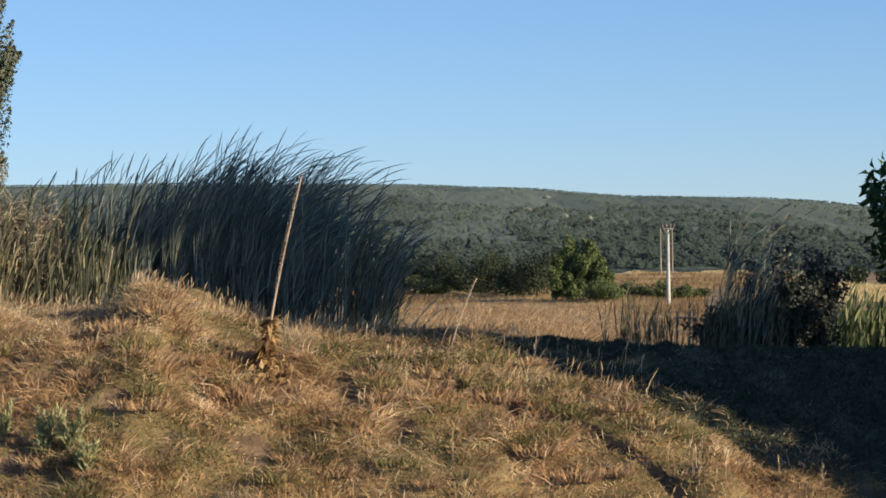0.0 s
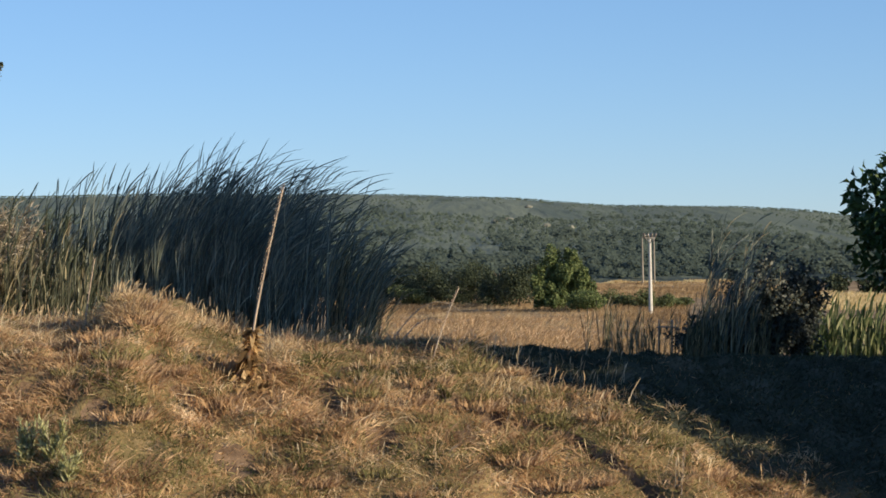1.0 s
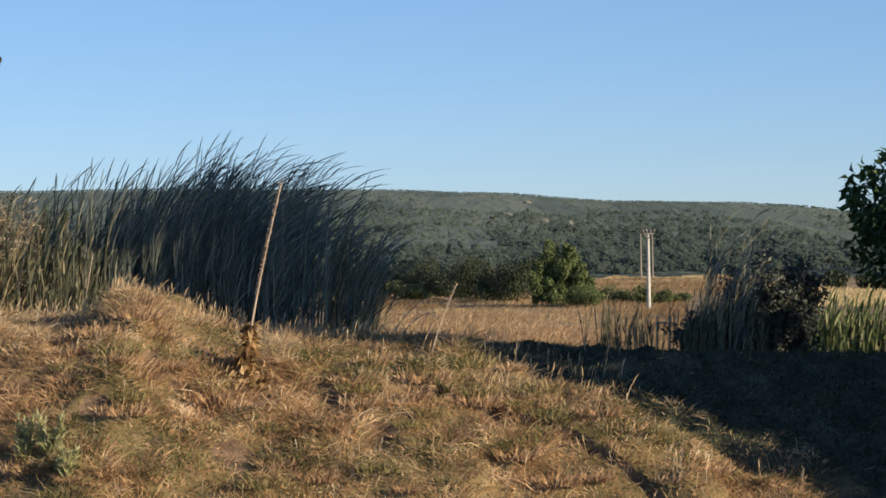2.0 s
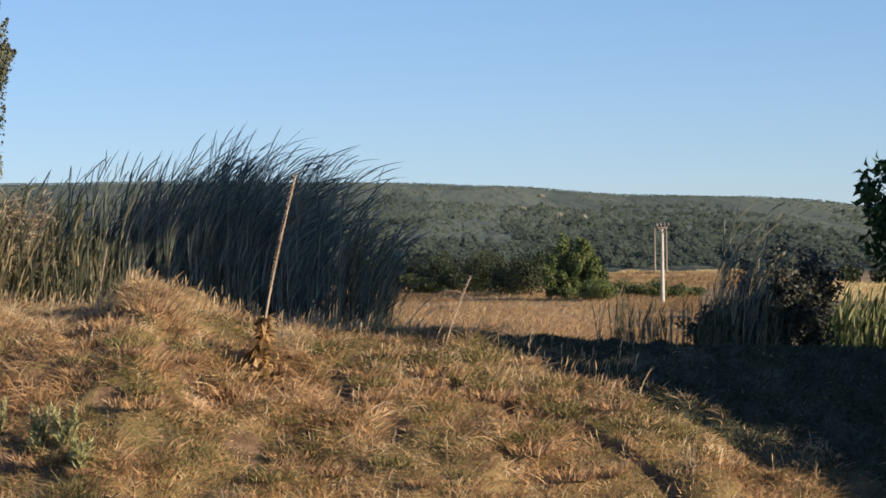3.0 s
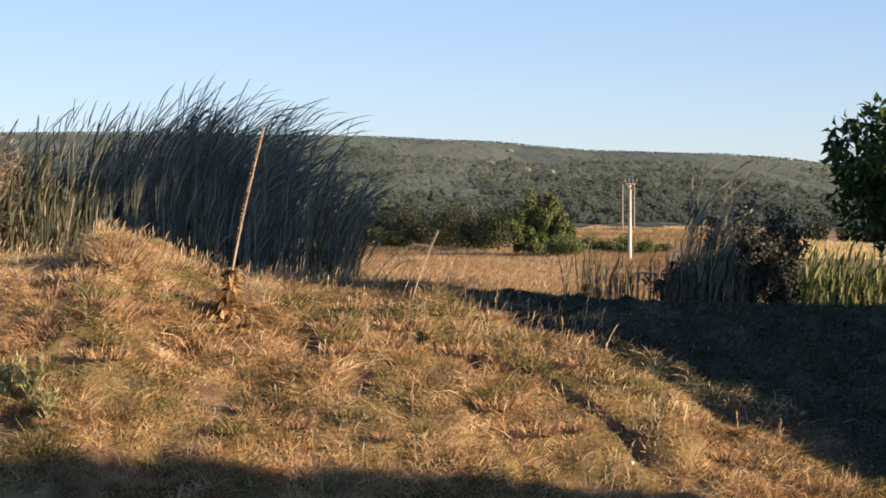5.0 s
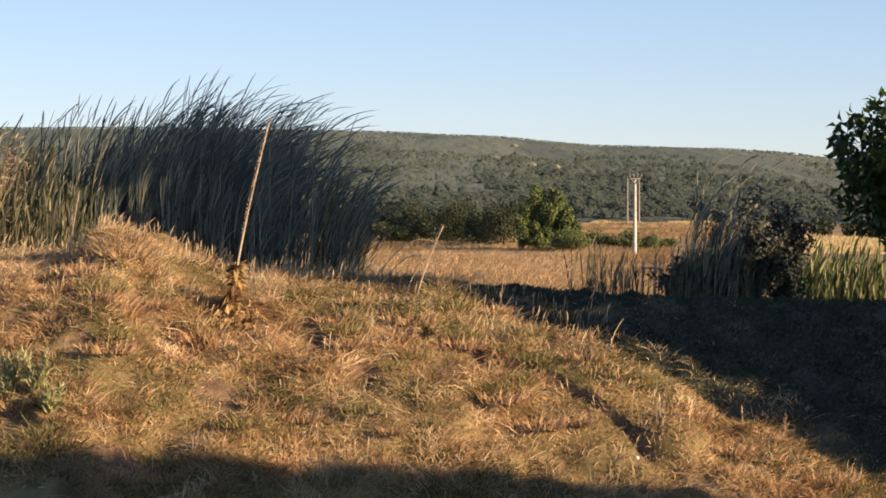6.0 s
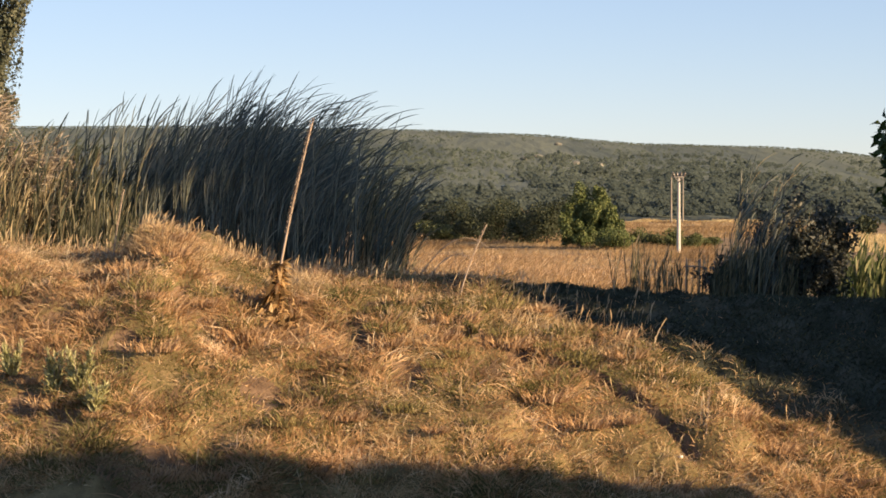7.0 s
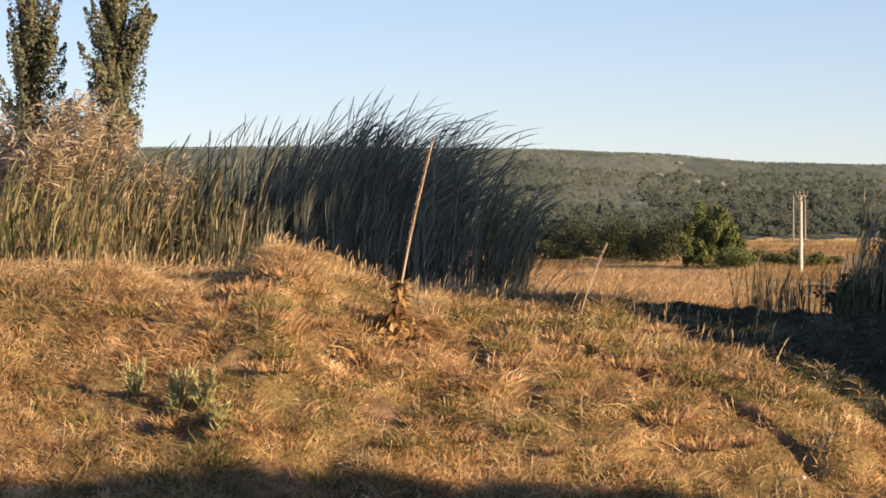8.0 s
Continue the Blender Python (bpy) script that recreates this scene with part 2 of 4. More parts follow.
def flakes(c, size, out=None, flat=0.6):
    """One four-cornered clump of leaves at every point, facing more or less along out."""
    n = len(c)
    nn = unit(rng.normal(size=(n, 3)) * flat + (out if out is not None else 0))
    a = unit(np.cross(nn, rng.normal(size=(n, 3))))
    b = np.cross(nn, a)
    L = (np.broadcast_to(size, (n,)) * rng.uniform(0.6, 1.4, n))[:, None] * 0.5
    k = rng.uniform(0.5, 1.1, (4, n, 1))
    v = np.stack([c + a * L * k[0], c + b * L * k[1], c - a * L * k[2], c - b * L * k[3]], 1)
    f = np.array([(0, 1, 2), (0, 2, 3)])
    return v.reshape(-1, 3), (f[None] + (np.arange(n) * 4)[:, None, None]).reshape(-1, 3)


def solid(name, vt, material, parent=None, label=""):
    """Links (verts, tris) as one mesh object."""
    me = mesh_from(name, *vt)
    me.materials.append(material)
    ob = new(name, me)
    if parent:
        ob.parent = parent
    return tagged(ob, label)


def thing(name, label, category, at=(0, 0, 0), group=""):
    ob = new(name)
    ob.empty_display_size = 0.2
    ob.location = at
    return tagged(ob, label, category, group)


def stuff(name, vt, material, label, category):
    return tagged(solid(name, vt, material), label, category, kind="stuff")


# ---- the lie of the land ----
def vnoise(x, y, seed=0):
    """Smooth lattice noise, about -1 to 1, one cell to a metre."""
    x, y = np.asarray(x, float), np.asarray(y, float)
    xi, yi = np.floor(x), np.floor(y)
    fx, fy = x - xi, y - yi
    fx, fy = fx * fx * (3 - 2 * fx), fy * fy * (3 - 2 * fy)

    def h(a, b):
        s = np.sin(a * 127.1 + b * 311.7 + seed * 74.7) * 43758.5453
        return 2 * (s - np.floor(s)) - 1

    return (h(xi, yi) * (1 - fx) + h(xi + 1, yi) * fx) * (1 - fy) + (h(xi, yi + 1) * (1 - fx) + h(xi + 1, yi + 1) * fx) * fy


def smooth(a, b, x):
    t = np.clip((x - a) / (b - a), 0, 1)
    return t * t * (3 - 2 * t)


CREST_X = [-14, -9, -5.3, -4.68, -4.52, -4.33, -4.15, -3.95, -3.6, -3.19, -2.84, -2.36, -1.94, -1.6, -0.6, 0.5, 1.85, 5.7, 12]
CREST_D = [0.92, 0.92, 0.96, 1.03, 0.72, 0.62, 0.66, 0.80, 0.98, 1.10, 1.18, 1.17, 1.24, 1.25, 1.25, 1.39, 1.50, 1.66, 1.8]
SLOPE_X = [-14, -9, -5.2, -4.65, -4.22, -3.87, -3.19, -2.84, -2.36, -1.94, -1.6, -0.6, 0.5, 1.85, 5.7, 12]
SLOPE_D = [0.92, 0.92, 0.93, 0.84, 0.66, 0.82, 1.12, 1.18, 1.17, 1.24, 1.25, 1.25, 1.39, 1.50, 1.66, 1.8]
RIDGE_X = [-900, -352, -180, -63, 12, 54, 90, 120, 160, 200, 223, 260, 400, 900]
RIDGE_Z = [36, 40, 39.5, 38.4, 35.4, 32.2, 29.2, 28.7, 27.6, 24.6, 22, 19.5, 13, 6]
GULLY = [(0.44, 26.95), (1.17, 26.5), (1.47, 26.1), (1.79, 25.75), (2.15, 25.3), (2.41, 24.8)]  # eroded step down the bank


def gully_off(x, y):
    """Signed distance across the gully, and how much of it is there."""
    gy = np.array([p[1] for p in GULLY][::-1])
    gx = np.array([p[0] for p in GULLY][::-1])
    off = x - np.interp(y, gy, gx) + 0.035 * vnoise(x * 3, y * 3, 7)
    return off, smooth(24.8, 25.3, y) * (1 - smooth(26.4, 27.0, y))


# hollows in the grass: place, half width along x and y, depth
PITS = [(-4.46, 26.89, 0.17, 0.11, 0.12), (-5.05, 26.55, 0.20, 0.11, 0.10), (-3.75, 27.30, 0.12, 0.11, 0.11), (-3.30, 26.85, 0.16, 0.09, 0.10),
        (-1.41, 28.00, 0.17, 0.16, 0.14), (-1.65, 27.42, 0.14, 0.15, 0.12), (-1.51, 26.80, 0.12, 0.15, 0.11), (0.37, 26.87, 0.15, 0.16, 0.15),
        (0.68, 26.64, 0.20, 0.12, 0.10), (-3.49, 24.18, 0.28, 0.13, 0.12), (-5.15, 24.97, 0.18, 0.13, 0.07), (-4.66, 24.60, 0.20, 0.11, 0.08),
        (-0.95, 26.10, 0.15, 0.13, 0.09), (-2.55, 25.60, 0.24, 0.18, 0.08), (-4.20, 25.90, 0.15, 0.11, 0.08), (-0.06, 27.15, 0.10, 0.15, 0.09)]
BROW_X, BROW_Y = [-0.4, 0.24, 0.94, 1.6, 2.23, 2.86, 3.45, 4.02, 4.8], [28.35, 27.98, 27.75, 27.15, 26.72, 26.3, 25.8, 25.3, 24.5]


def pit_at(x, y):
    """1 in the middle of a hollow, and the depth there."""
    near, deep = np.zeros(np.shape(x)), np.zeros(np.shape(x))
    for px, py, rx, ry, depth in PITS:
        w = np.exp(-((x - px) / (1.2 * rx)) ** 2 - ((y - py) / (1.5 * ry)) ** 2)
        near, deep = np.maximum(near, w), deep + 1.5 * depth * w
    return near, deep


def brow_off(x, y):
    """Distance beyond the brow of the bank, taken across it."""
    return 0.83 * (y - np.interp(x, BROW_X, BROW_Y)) + 0.06 * vnoise(x * 1.7, y * 0.7, 41)


def ground(x, y):
    x, y = np.asarray(x, float), np.asarray(y, float)
    dc = sum(np.interp(x + k, SLOPE_X, SLOPE_D) for k in (-0.18, 0, 0.18)) / 3
    s = np.maximum(29 - y, 0)
    dc = dc + (sum(np.interp(x + k, CREST_X, CREST_D) for k in (-0.07, 0, 0.07)) / 3 - dc) * (1 - smooth(0.25, 1.1, s))
    front = dc + 0.53 * (s - 1.3 * (1 - np.exp(-s / 1.3)))
    front = np.minimum(front, 4.3 - 0.25 * np.exp(-np.maximum(y - 20, 0)))
    d = np.where(y < 29, front, dc + 0.045 * (y - 29))
    lumps = 0.09 * vnoise(x * 0.9, y * 1.1, 1) + 0.08 * vnoise(x * 1.9, y * 2.6, 2) + 0.04 * vnoise(x * 4.5, y * 5.5, 3)
    lumps = lumps - 0.08 * smooth(0.42, 0.85, vnoise(x * 1.5, y * 1.9, 31))
    d = d + lumps * smooth(20, 23, y) * (1 - smooth(40, 60, y))
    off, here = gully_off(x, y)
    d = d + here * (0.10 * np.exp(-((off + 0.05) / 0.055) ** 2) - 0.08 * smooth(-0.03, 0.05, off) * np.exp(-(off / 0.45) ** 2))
    d = d + pit_at(x, y)[1]
    beyond = brow_off(x, y)
    lip = smooth(1.5, 2.1, x) * (1 - smooth(4.2, 4.8, x))               # a grassy lip behind the brow, with a ditch before it
    d = d + lip * (0.12 * np.exp(-((beyond - 0.12) / 0.14) ** 2) - 0.09 * np.exp(-((beyond - 0.42) / 0.10) ** 2))
    d = d + (1.65 - d) * (1 - smooth(5, 15, y))                       # the near bank
    z = EYE - d
    plain = 0.25 * vnoise(x * 0.03, y * 0.03, 4) + 0.08 * vnoise(x * 0.15, y * 0.15, 5)
    plain = plain + 1.25 * np.exp(-((x + 4.2) / 3.8) ** 2 - ((y - 150) / 22) ** 2) + 0.5 * np.exp(-((x - 3.0) / 3.0) ** 2 - ((y - 140) / 15) ** 2)
    z = z + (plain - z) * smooth(43, 85, y)
    ridge = np.interp(x / np.maximum(y, 1) * 1300, RIDGE_X, RIDGE_Z)
    up = smooth(425, 1300, y)
    hill = ridge * (0.3 * up + 0.7 * np.clip((y - 425) / 875, 0, 1)) * (1 - 0.6 * smooth(1350, 2600, y))
    hill = hill + smooth(430, 520, y) * (0.8 * vnoise(x * 0.012, y * 0.012, 6))
    return z + hill


def build_ground():
    th = np.radians(np.concatenate([np.arange(-180, -20, 4), np.arange(-20, -16, 0.5), np.arange(-16, 12.5, 0.085), np.arange(12.5, 20, 0.5), np.arange(20, 180, 4)]))
    r = np.concatenate([np.geomspace(0.8, 20, 40), np.concatenate([np.arange(20.2, 23, 0.12), np.arange(23, 29.5, 0.045), np.arange(29.5, 31.5, 0.08), np.arange(31.5, 34, 0.12)]), np.geomspace(34.1, 430, 90), np.geomspace(438, 1400, 80), np.geomspace(1430, 4900, 20)])
    R, T = np.meshgrid(r, th, indexing="ij")
    x, y = R * np.sin(T), R * np.cos(T)
    z = ground(x, y)
    v = np.stack([x, y, z], -1).reshape(-1, 3)
    v = np.concatenate([v, [[0, 0, float(ground(0.0, 0.0))]]])
    nr, nt = len(r), len(th)
    i, j = np.meshgrid(np.arange(nr - 1), np.arange(nt), indexing="ij")
    a, b = i * nt + j, i * nt + (j + 1) % nt
    t = np.concatenate([np.stack([a, b, b + nt], -1).reshape(-1, 3), np.stack([a, b + nt, a + nt], -1).reshape(-1, 3)])
    jj = np.arange(nt)
    t = np.concatenate([t, np.stack([np.full(nt, nr * nt), (jj + 1) % nt, jj], -1)])
    me = mesh_from("ground", v, t[:, ::-1])
    for m in (M_SOIL, M_DIRT, M_HAY, M_FLOOR, M_SHADESOIL):
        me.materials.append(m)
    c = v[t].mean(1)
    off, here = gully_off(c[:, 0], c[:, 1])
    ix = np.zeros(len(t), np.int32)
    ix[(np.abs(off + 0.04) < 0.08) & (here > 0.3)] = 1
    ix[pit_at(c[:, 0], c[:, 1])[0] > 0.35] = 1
    # this dark soil paints shade on the flat beyond the brow
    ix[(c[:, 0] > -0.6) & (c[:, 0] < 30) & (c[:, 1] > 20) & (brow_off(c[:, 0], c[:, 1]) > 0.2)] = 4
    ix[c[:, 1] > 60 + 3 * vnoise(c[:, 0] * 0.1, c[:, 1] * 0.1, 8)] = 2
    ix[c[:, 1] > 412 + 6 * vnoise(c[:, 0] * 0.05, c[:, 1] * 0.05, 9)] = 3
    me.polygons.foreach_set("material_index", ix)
    me.polygons.foreach_set("use_smooth", np.ones(len(t), bool))
    return tagged(new("ground", me), "dry grassy bank, hay plain and wooded rise", "ground", kind="structure")


build_ground()


# ---- woods on the far rise ----
def wood_trees(y0, y1, count, per, size, flake, up, gaps):
    """Scrub trees of leaf clumps; up: how far the clumps face the sky."""
    y = np.sqrt(rng.uniform(y0 ** 2, y1 ** 2, count))
    x = y * rng.uniform(-0.30, 0.24, count)
    keep = vnoise(x * 0.03, y * 0.003, 12) + 0.6 * vnoise(x * 0.11, y * 0.012, 13) > gaps
    x, y = x[keep], y[keep]
    h = size * rng.uniform(0.45, 1.35, len(x)) * (1 + 0.3 * vnoise(x * 0.03, y * 0.03, 14))
    z = ground(x, y)
    d = unit(rng.normal(size=(len(x), per, 3)))
    d[..., 2] = np.abs(d[..., 2]) - 0.1
    rad = rng.uniform(0.55, 1.0, (len(x), per, 1))
    off = d * rad * np.stack([h * rng.uniform(0.3, 0.55, len(x)), h * 0.42, h * 0.62], -1)[:, None]
    c = np.stack([x, y, z + h * 0.36], -1)[:, None] + off
    face = d * (1 - up) + np.array([0.15, -0.45, 0.8]) * up
    return flakes(c.reshape(-1, 3), np.repeat(h, per) * flake, face.reshape(-1, 3), 0.22)


stuff("hill_woodland", join([wood_trees(426, 520, 1700, 110, 3.6, 0.17, 0.84, -1.5), wood_trees(520, 600, 1100, 64, 3.4, 0.21, 0.88, -0.75), wood_trees(600, 700, 1050, 56, 3.2, 0.23, 0.9, -0.3), wood_trees(700, 980, 1300, 40, 2.8, 0.27, 0.92, 0.05)]),
      M_HILL, "dark olive scrubby woodland on the lower hillside", "woodland")
stuff("hill_scrub", join([wood_trees(620, 900, 3800, 22, 1.6, 0.36, 0.86, -0.8), wood_trees(900, 1260, 2600, 12, 1.2, 0.5, 0.92, -0.2), wood_trees(1284, 1306, 5200, 10, 1.0, 0.45, 0.6, -1.1)]),
      M_SCRUB, "scattered low olive scrub on the upper hillside", "scrub")


# ---- trees and bushes ----
def crown_points(n, centre, radii, lumps=9, seed=0, fill=0.25, core=0.62):
    """Points in a lumpy crown, most of them near the outside of its lumps; also the outward way."""
    g = np.random.default_rng(seed)
    lc = unit(g.normal(size=(lumps, 3))) * g.uniform(0.35, 0.85, (lumps, 1))
    lc[0] = 0
    lr = g.uniform(0.2, 0.55, lumps)
    lr[0] = core
    k = g.choice(lumps, n, p=lr ** 2 / (lr ** 2).sum())
    d = unit(g.normal(size=(n, 3)))
    rr = np.where(g.random(n) < fill, g.uniform(0.2, 0.8, n), g.uniform(0.8, 1.08, n))
    p = lc[k] + d * (lr[k] * rr)[:, None]
    return np.asarray(centre) + p * np.asarray(radii), d


def limbs(base, top, radius, n, reach, seed):
    """A trunk that tapers and bends a little, with limbs."""
    g = np.random.default_rng(seed)
    base, top = np.asarray(base, float), np.asarray(top, float)
    s = np.linspace(0, 1, 9)[:, None]
    trunk = base + (top - base) * s
    trunk[1:-1] += g.normal(size=(7, 3)) * radius * 0.5 * np.array([1, 1, 0])
    out = [tube(trunk, radius * (1.15 - s[:, 0] * 0.95), 9)]
    for i in range(n):
        f = g.uniform(0.25, 0.92)
        p = base + (top - base) * f
        a = g.uniform(0, 2 * np.pi)
        w = np.array([np.cos(a), np.sin(a), g.uniform(0.4, 1.0)]) * reach * (1.15 - f * 0.7) * g.uniform(0.6, 1.1)
        q = np.linspace(0, 1, 5)[:, None]
        path = p + w * q + np.array([0, 0, 0.2 * reach]) * q * q
        out.append(tube(path, radius * 0.42 * (1.05 - q[:, 0] * 0.85), 6))
    return join(out)


def bush(x, y, height, width, material, label, name="bush", n=5000, size=0.30, lumps=9, seed=0, lift=0.42):
    z = float(ground(x, y))
    b = thing(name, label, "bush" if "bush" in name else "tree", (x, y, z))
    solid("trunk", limbs((0, 0, -0.1), (0.1, 0, height * 0.7), max(0.05, height * 0.02), 7, width * 0.3, seed), M_BARK, b)
    p, d = crown_points(n, (0, 0, height * lift), (width / 2, width / 2, height * 0.5), lumps, seed, core=0.48)
    p[:, 2] = np.abs(p[:, 2])
    solid("crown", flakes(p, size, d * 0.8, 0.7), material, b)
    return b


DARK_LABEL = "dark green dense bush at the edge of the hay meadow"
for i, (x, y, h, w) in enumerate(((-17.0, 296, 4.4, 8), (-12.6, 292, 4.2, 7), (-8.4, 290, 4.6, 6.5), (-4.6, 286, 4.9, 6.5), (-1.4, 280, 4.4, 6), (1.6, 270, 5.9, 7), (4.4, 262, 5.6, 6.0), (6.6, 254, 6.6, 6.2))):
    bush(x, y, h, w, M_DARKBUSH, DARK_LABEL, seed=1 + i, n=9000, size=0.21, lumps=14)
bush(-6.4, 272, 2.6, 5.0, M_OLIVE, "low olive bush before the dark hedge", seed=13, n=4000, size=0.2, lumps=12)


def lobed_bush(x, y, lobes, material, label, size, seed):
    """A bush grown together from several upright lobes: offset along x, height, width."""
    t = thing("bush", label, "bush", (x, y, float(ground(x, y))))
    wood, parts = [], []
    for k, (dx, h, w) in enumerate(lobes):
        wood.append(limbs((dx * 0.4, 0, -0.1), (dx, 0, h * 0.75), 0.06 + h * 0.012, 7, w * 0.35, seed + k))
        q, d = crown_points(int(900 * w * math.sqrt(h)), (dx, 0.4 * (k % 3 - 1), h * 0.52), (w / 2, w / 2, h * 0.5), 13, seed + k, core=0.42)
        q[:, 2] = np.abs(q[:, 2])
        parts.append(flakes(q, size, d * 0.9, 0.6))
    solid("trunk", join(wood), M_BARK, t)
    solid("crown", join(parts), material, t)


lobed_bush(10.6, 240, ((0.4, 7.0, 3.2), (1.3, 6.5, 2.8), (-0.9, 6.2, 2.9), (2.2, 5.0, 2.6), (-2.3, 5.0, 2.8), (0.2, 4.2, 3.6), (2.9, 2.8, 2.4), (-1.2, 3.0, 3.2)), M_BUSH, "sunlit bright green leafy bush in the hay meadow", 0.23, 300)
bush(13.4, 234, 2.9, 5.2, M_BUSH, "low sunlit green bush beside the meadow", seed=7, n=6000, size=0.18, lumps=16)
for i, (x, y, h, w) in enumerate(((15.6, 246, 2.1, 4.0), (17.6, 243, 1.7, 3.6), (19.6, 240, 2.2, 3.8), (21.6, 241, 1.7, 3.4), (23.4, 243, 1.3, 3.2))):
    bush(x, y, h, w, M_OLIVE, "low olive-green bush at the meadow's edge", seed=180 + i, n=2600, size=0.17, lumps=14)


for i, (x, h) in enumerate(((47.0, 2.6), (51.0, 3.2), (55.0, 2.8), (58.5, 3.6))):
    bush(x, 306, h, 5.5, M_DARKBUSH, "dark hedge bush behind the yellow straw strip", "hedge_bush", 1200, 0.45, 9, 120 + i)


def poplar(x, y, height, width, seed):
    z = float(ground(x, y))
    t = thing("poplar_tree", "tall narrow columnar poplar with olive-green leaves", "tree", (x, y, z), "poplars")
    g = np.random.default_rng(seed)
    solid("trunk", limbs((0, 0, -0.2), (0.5, 0, height * 0.9), 0.32, 16, width * 0.28, seed), M_BARK, t)
    pts, ds = [], []
    for i in range(170):
        f = g.uniform(-0.04, 0.97)
        a = g.uniform(0, 2 * np.pi)
        prof = width * 0.5 * min(1, f * 4 + 0.92) * (1 - max(0, f - 0.3) / 0.7 * 0.78) * g.uniform(0.5, 1.45)
        m = 400
        up = g.random(m)
        plume = np.stack([0.10 + 0.80 * up, 0.10 + 0.80 * up, 0 * up], 1) * np.array([np.cos(a), np.sin(a), 0]) * prof
        plume[:, 2] = (f + 0.13 * up) * height
        d = unit(g.normal(size=(m, 3)))
        thick = prof * (0.25 * np.sin(np.pi * (0.12 + 0.85 * up)))[:, None] * g.uniform(0.6, 1.05, (m, 1))
        pts.append(plume + d * thick * np.array([1, 1, 1.4]) + np.array([0.5 * f, 0, 0]))
        ds.append(d + 0.5 * np.array([np.cos(a), np.sin(a), 0.2]))
    solid("crown", flakes(np.concatenate(pts), 0.18, np.concatenate(ds) * 1.2, 0.55), M_POPLAR, t)


poplar(-25.0, 112, 24, 4.5, 21)
poplar(-29.6, 113, 25, 4.3, 22)


# ---- utility poles ----
def utility_pole(x, y, h, label, armed=True, r=0.21, material=M_CONCRETE):
    z = float(ground(x, y))
    p = thing("utility_pole", label, "utility pole", (x, y, z), "power line poles")
    s = np.linspace(-0.3, h, 8)
    solid("post", tube(np.stack([0 * s, 0 * s, s], 1), r * (1 - 0.43 * s / h), 8), material, p)
    if not armed:
        solid("insulator", tube([(0, 0, h), (0, 0, h + 0.08), (0, 0, h + 0.16), (0, 0, h + 0.24), (0, 0, h + 0.34)], [0.06, 0.12, 0.10, 0.12, 0.05], 8), M_GLAZE, p)
        return
    arm = solid("crossarm", join([tube([(-0.52, -0.14, h - 0.34), (0.52, -0.14, h - 0.34), (0.53, -0.14, h - 0.34)], [0.08, 0.08, 0.06], 4),
                            tube([(-0.42, -0.14, h - 0.36), (0, -0.12, h - 0.85), (0, -0.12, h - 0.87)], [0.045, 0.045, 0.03], 4),
                            tube([(0.42, -0.14, h - 0.36), (0, -0.12, h - 0.85), (0, -0.12, h - 0.87)], [0.045, 0.045, 0.03], 4)]), M_METAL, p)
    for ix in (-0.46, -0.16, 0.16, 0.46):
        s = np.array([0, 0.12, 0.2, 0.32, 0.42])
        solid("insulator", tube(np.stack([ix * (1 + 0.9 * s), 0 * s - 0.14, h - 0.28 + s], 1), [0.05, 0.14, 0.10, 0.14, 0.06], 8), M_GLAZE, arm)


utility_pole(18.6, 222, 7.85, "pale concrete utility pole with a short crossarm")
utility_pole(31.7, 394, 8.0, "distant thin weathered utility pole", False, 0.19, M_POLEWOOD)
utility_pole(33.9, 396, 8.0, "distant thin weathered utility pole", False, 0.17, M_POLEWOOD)


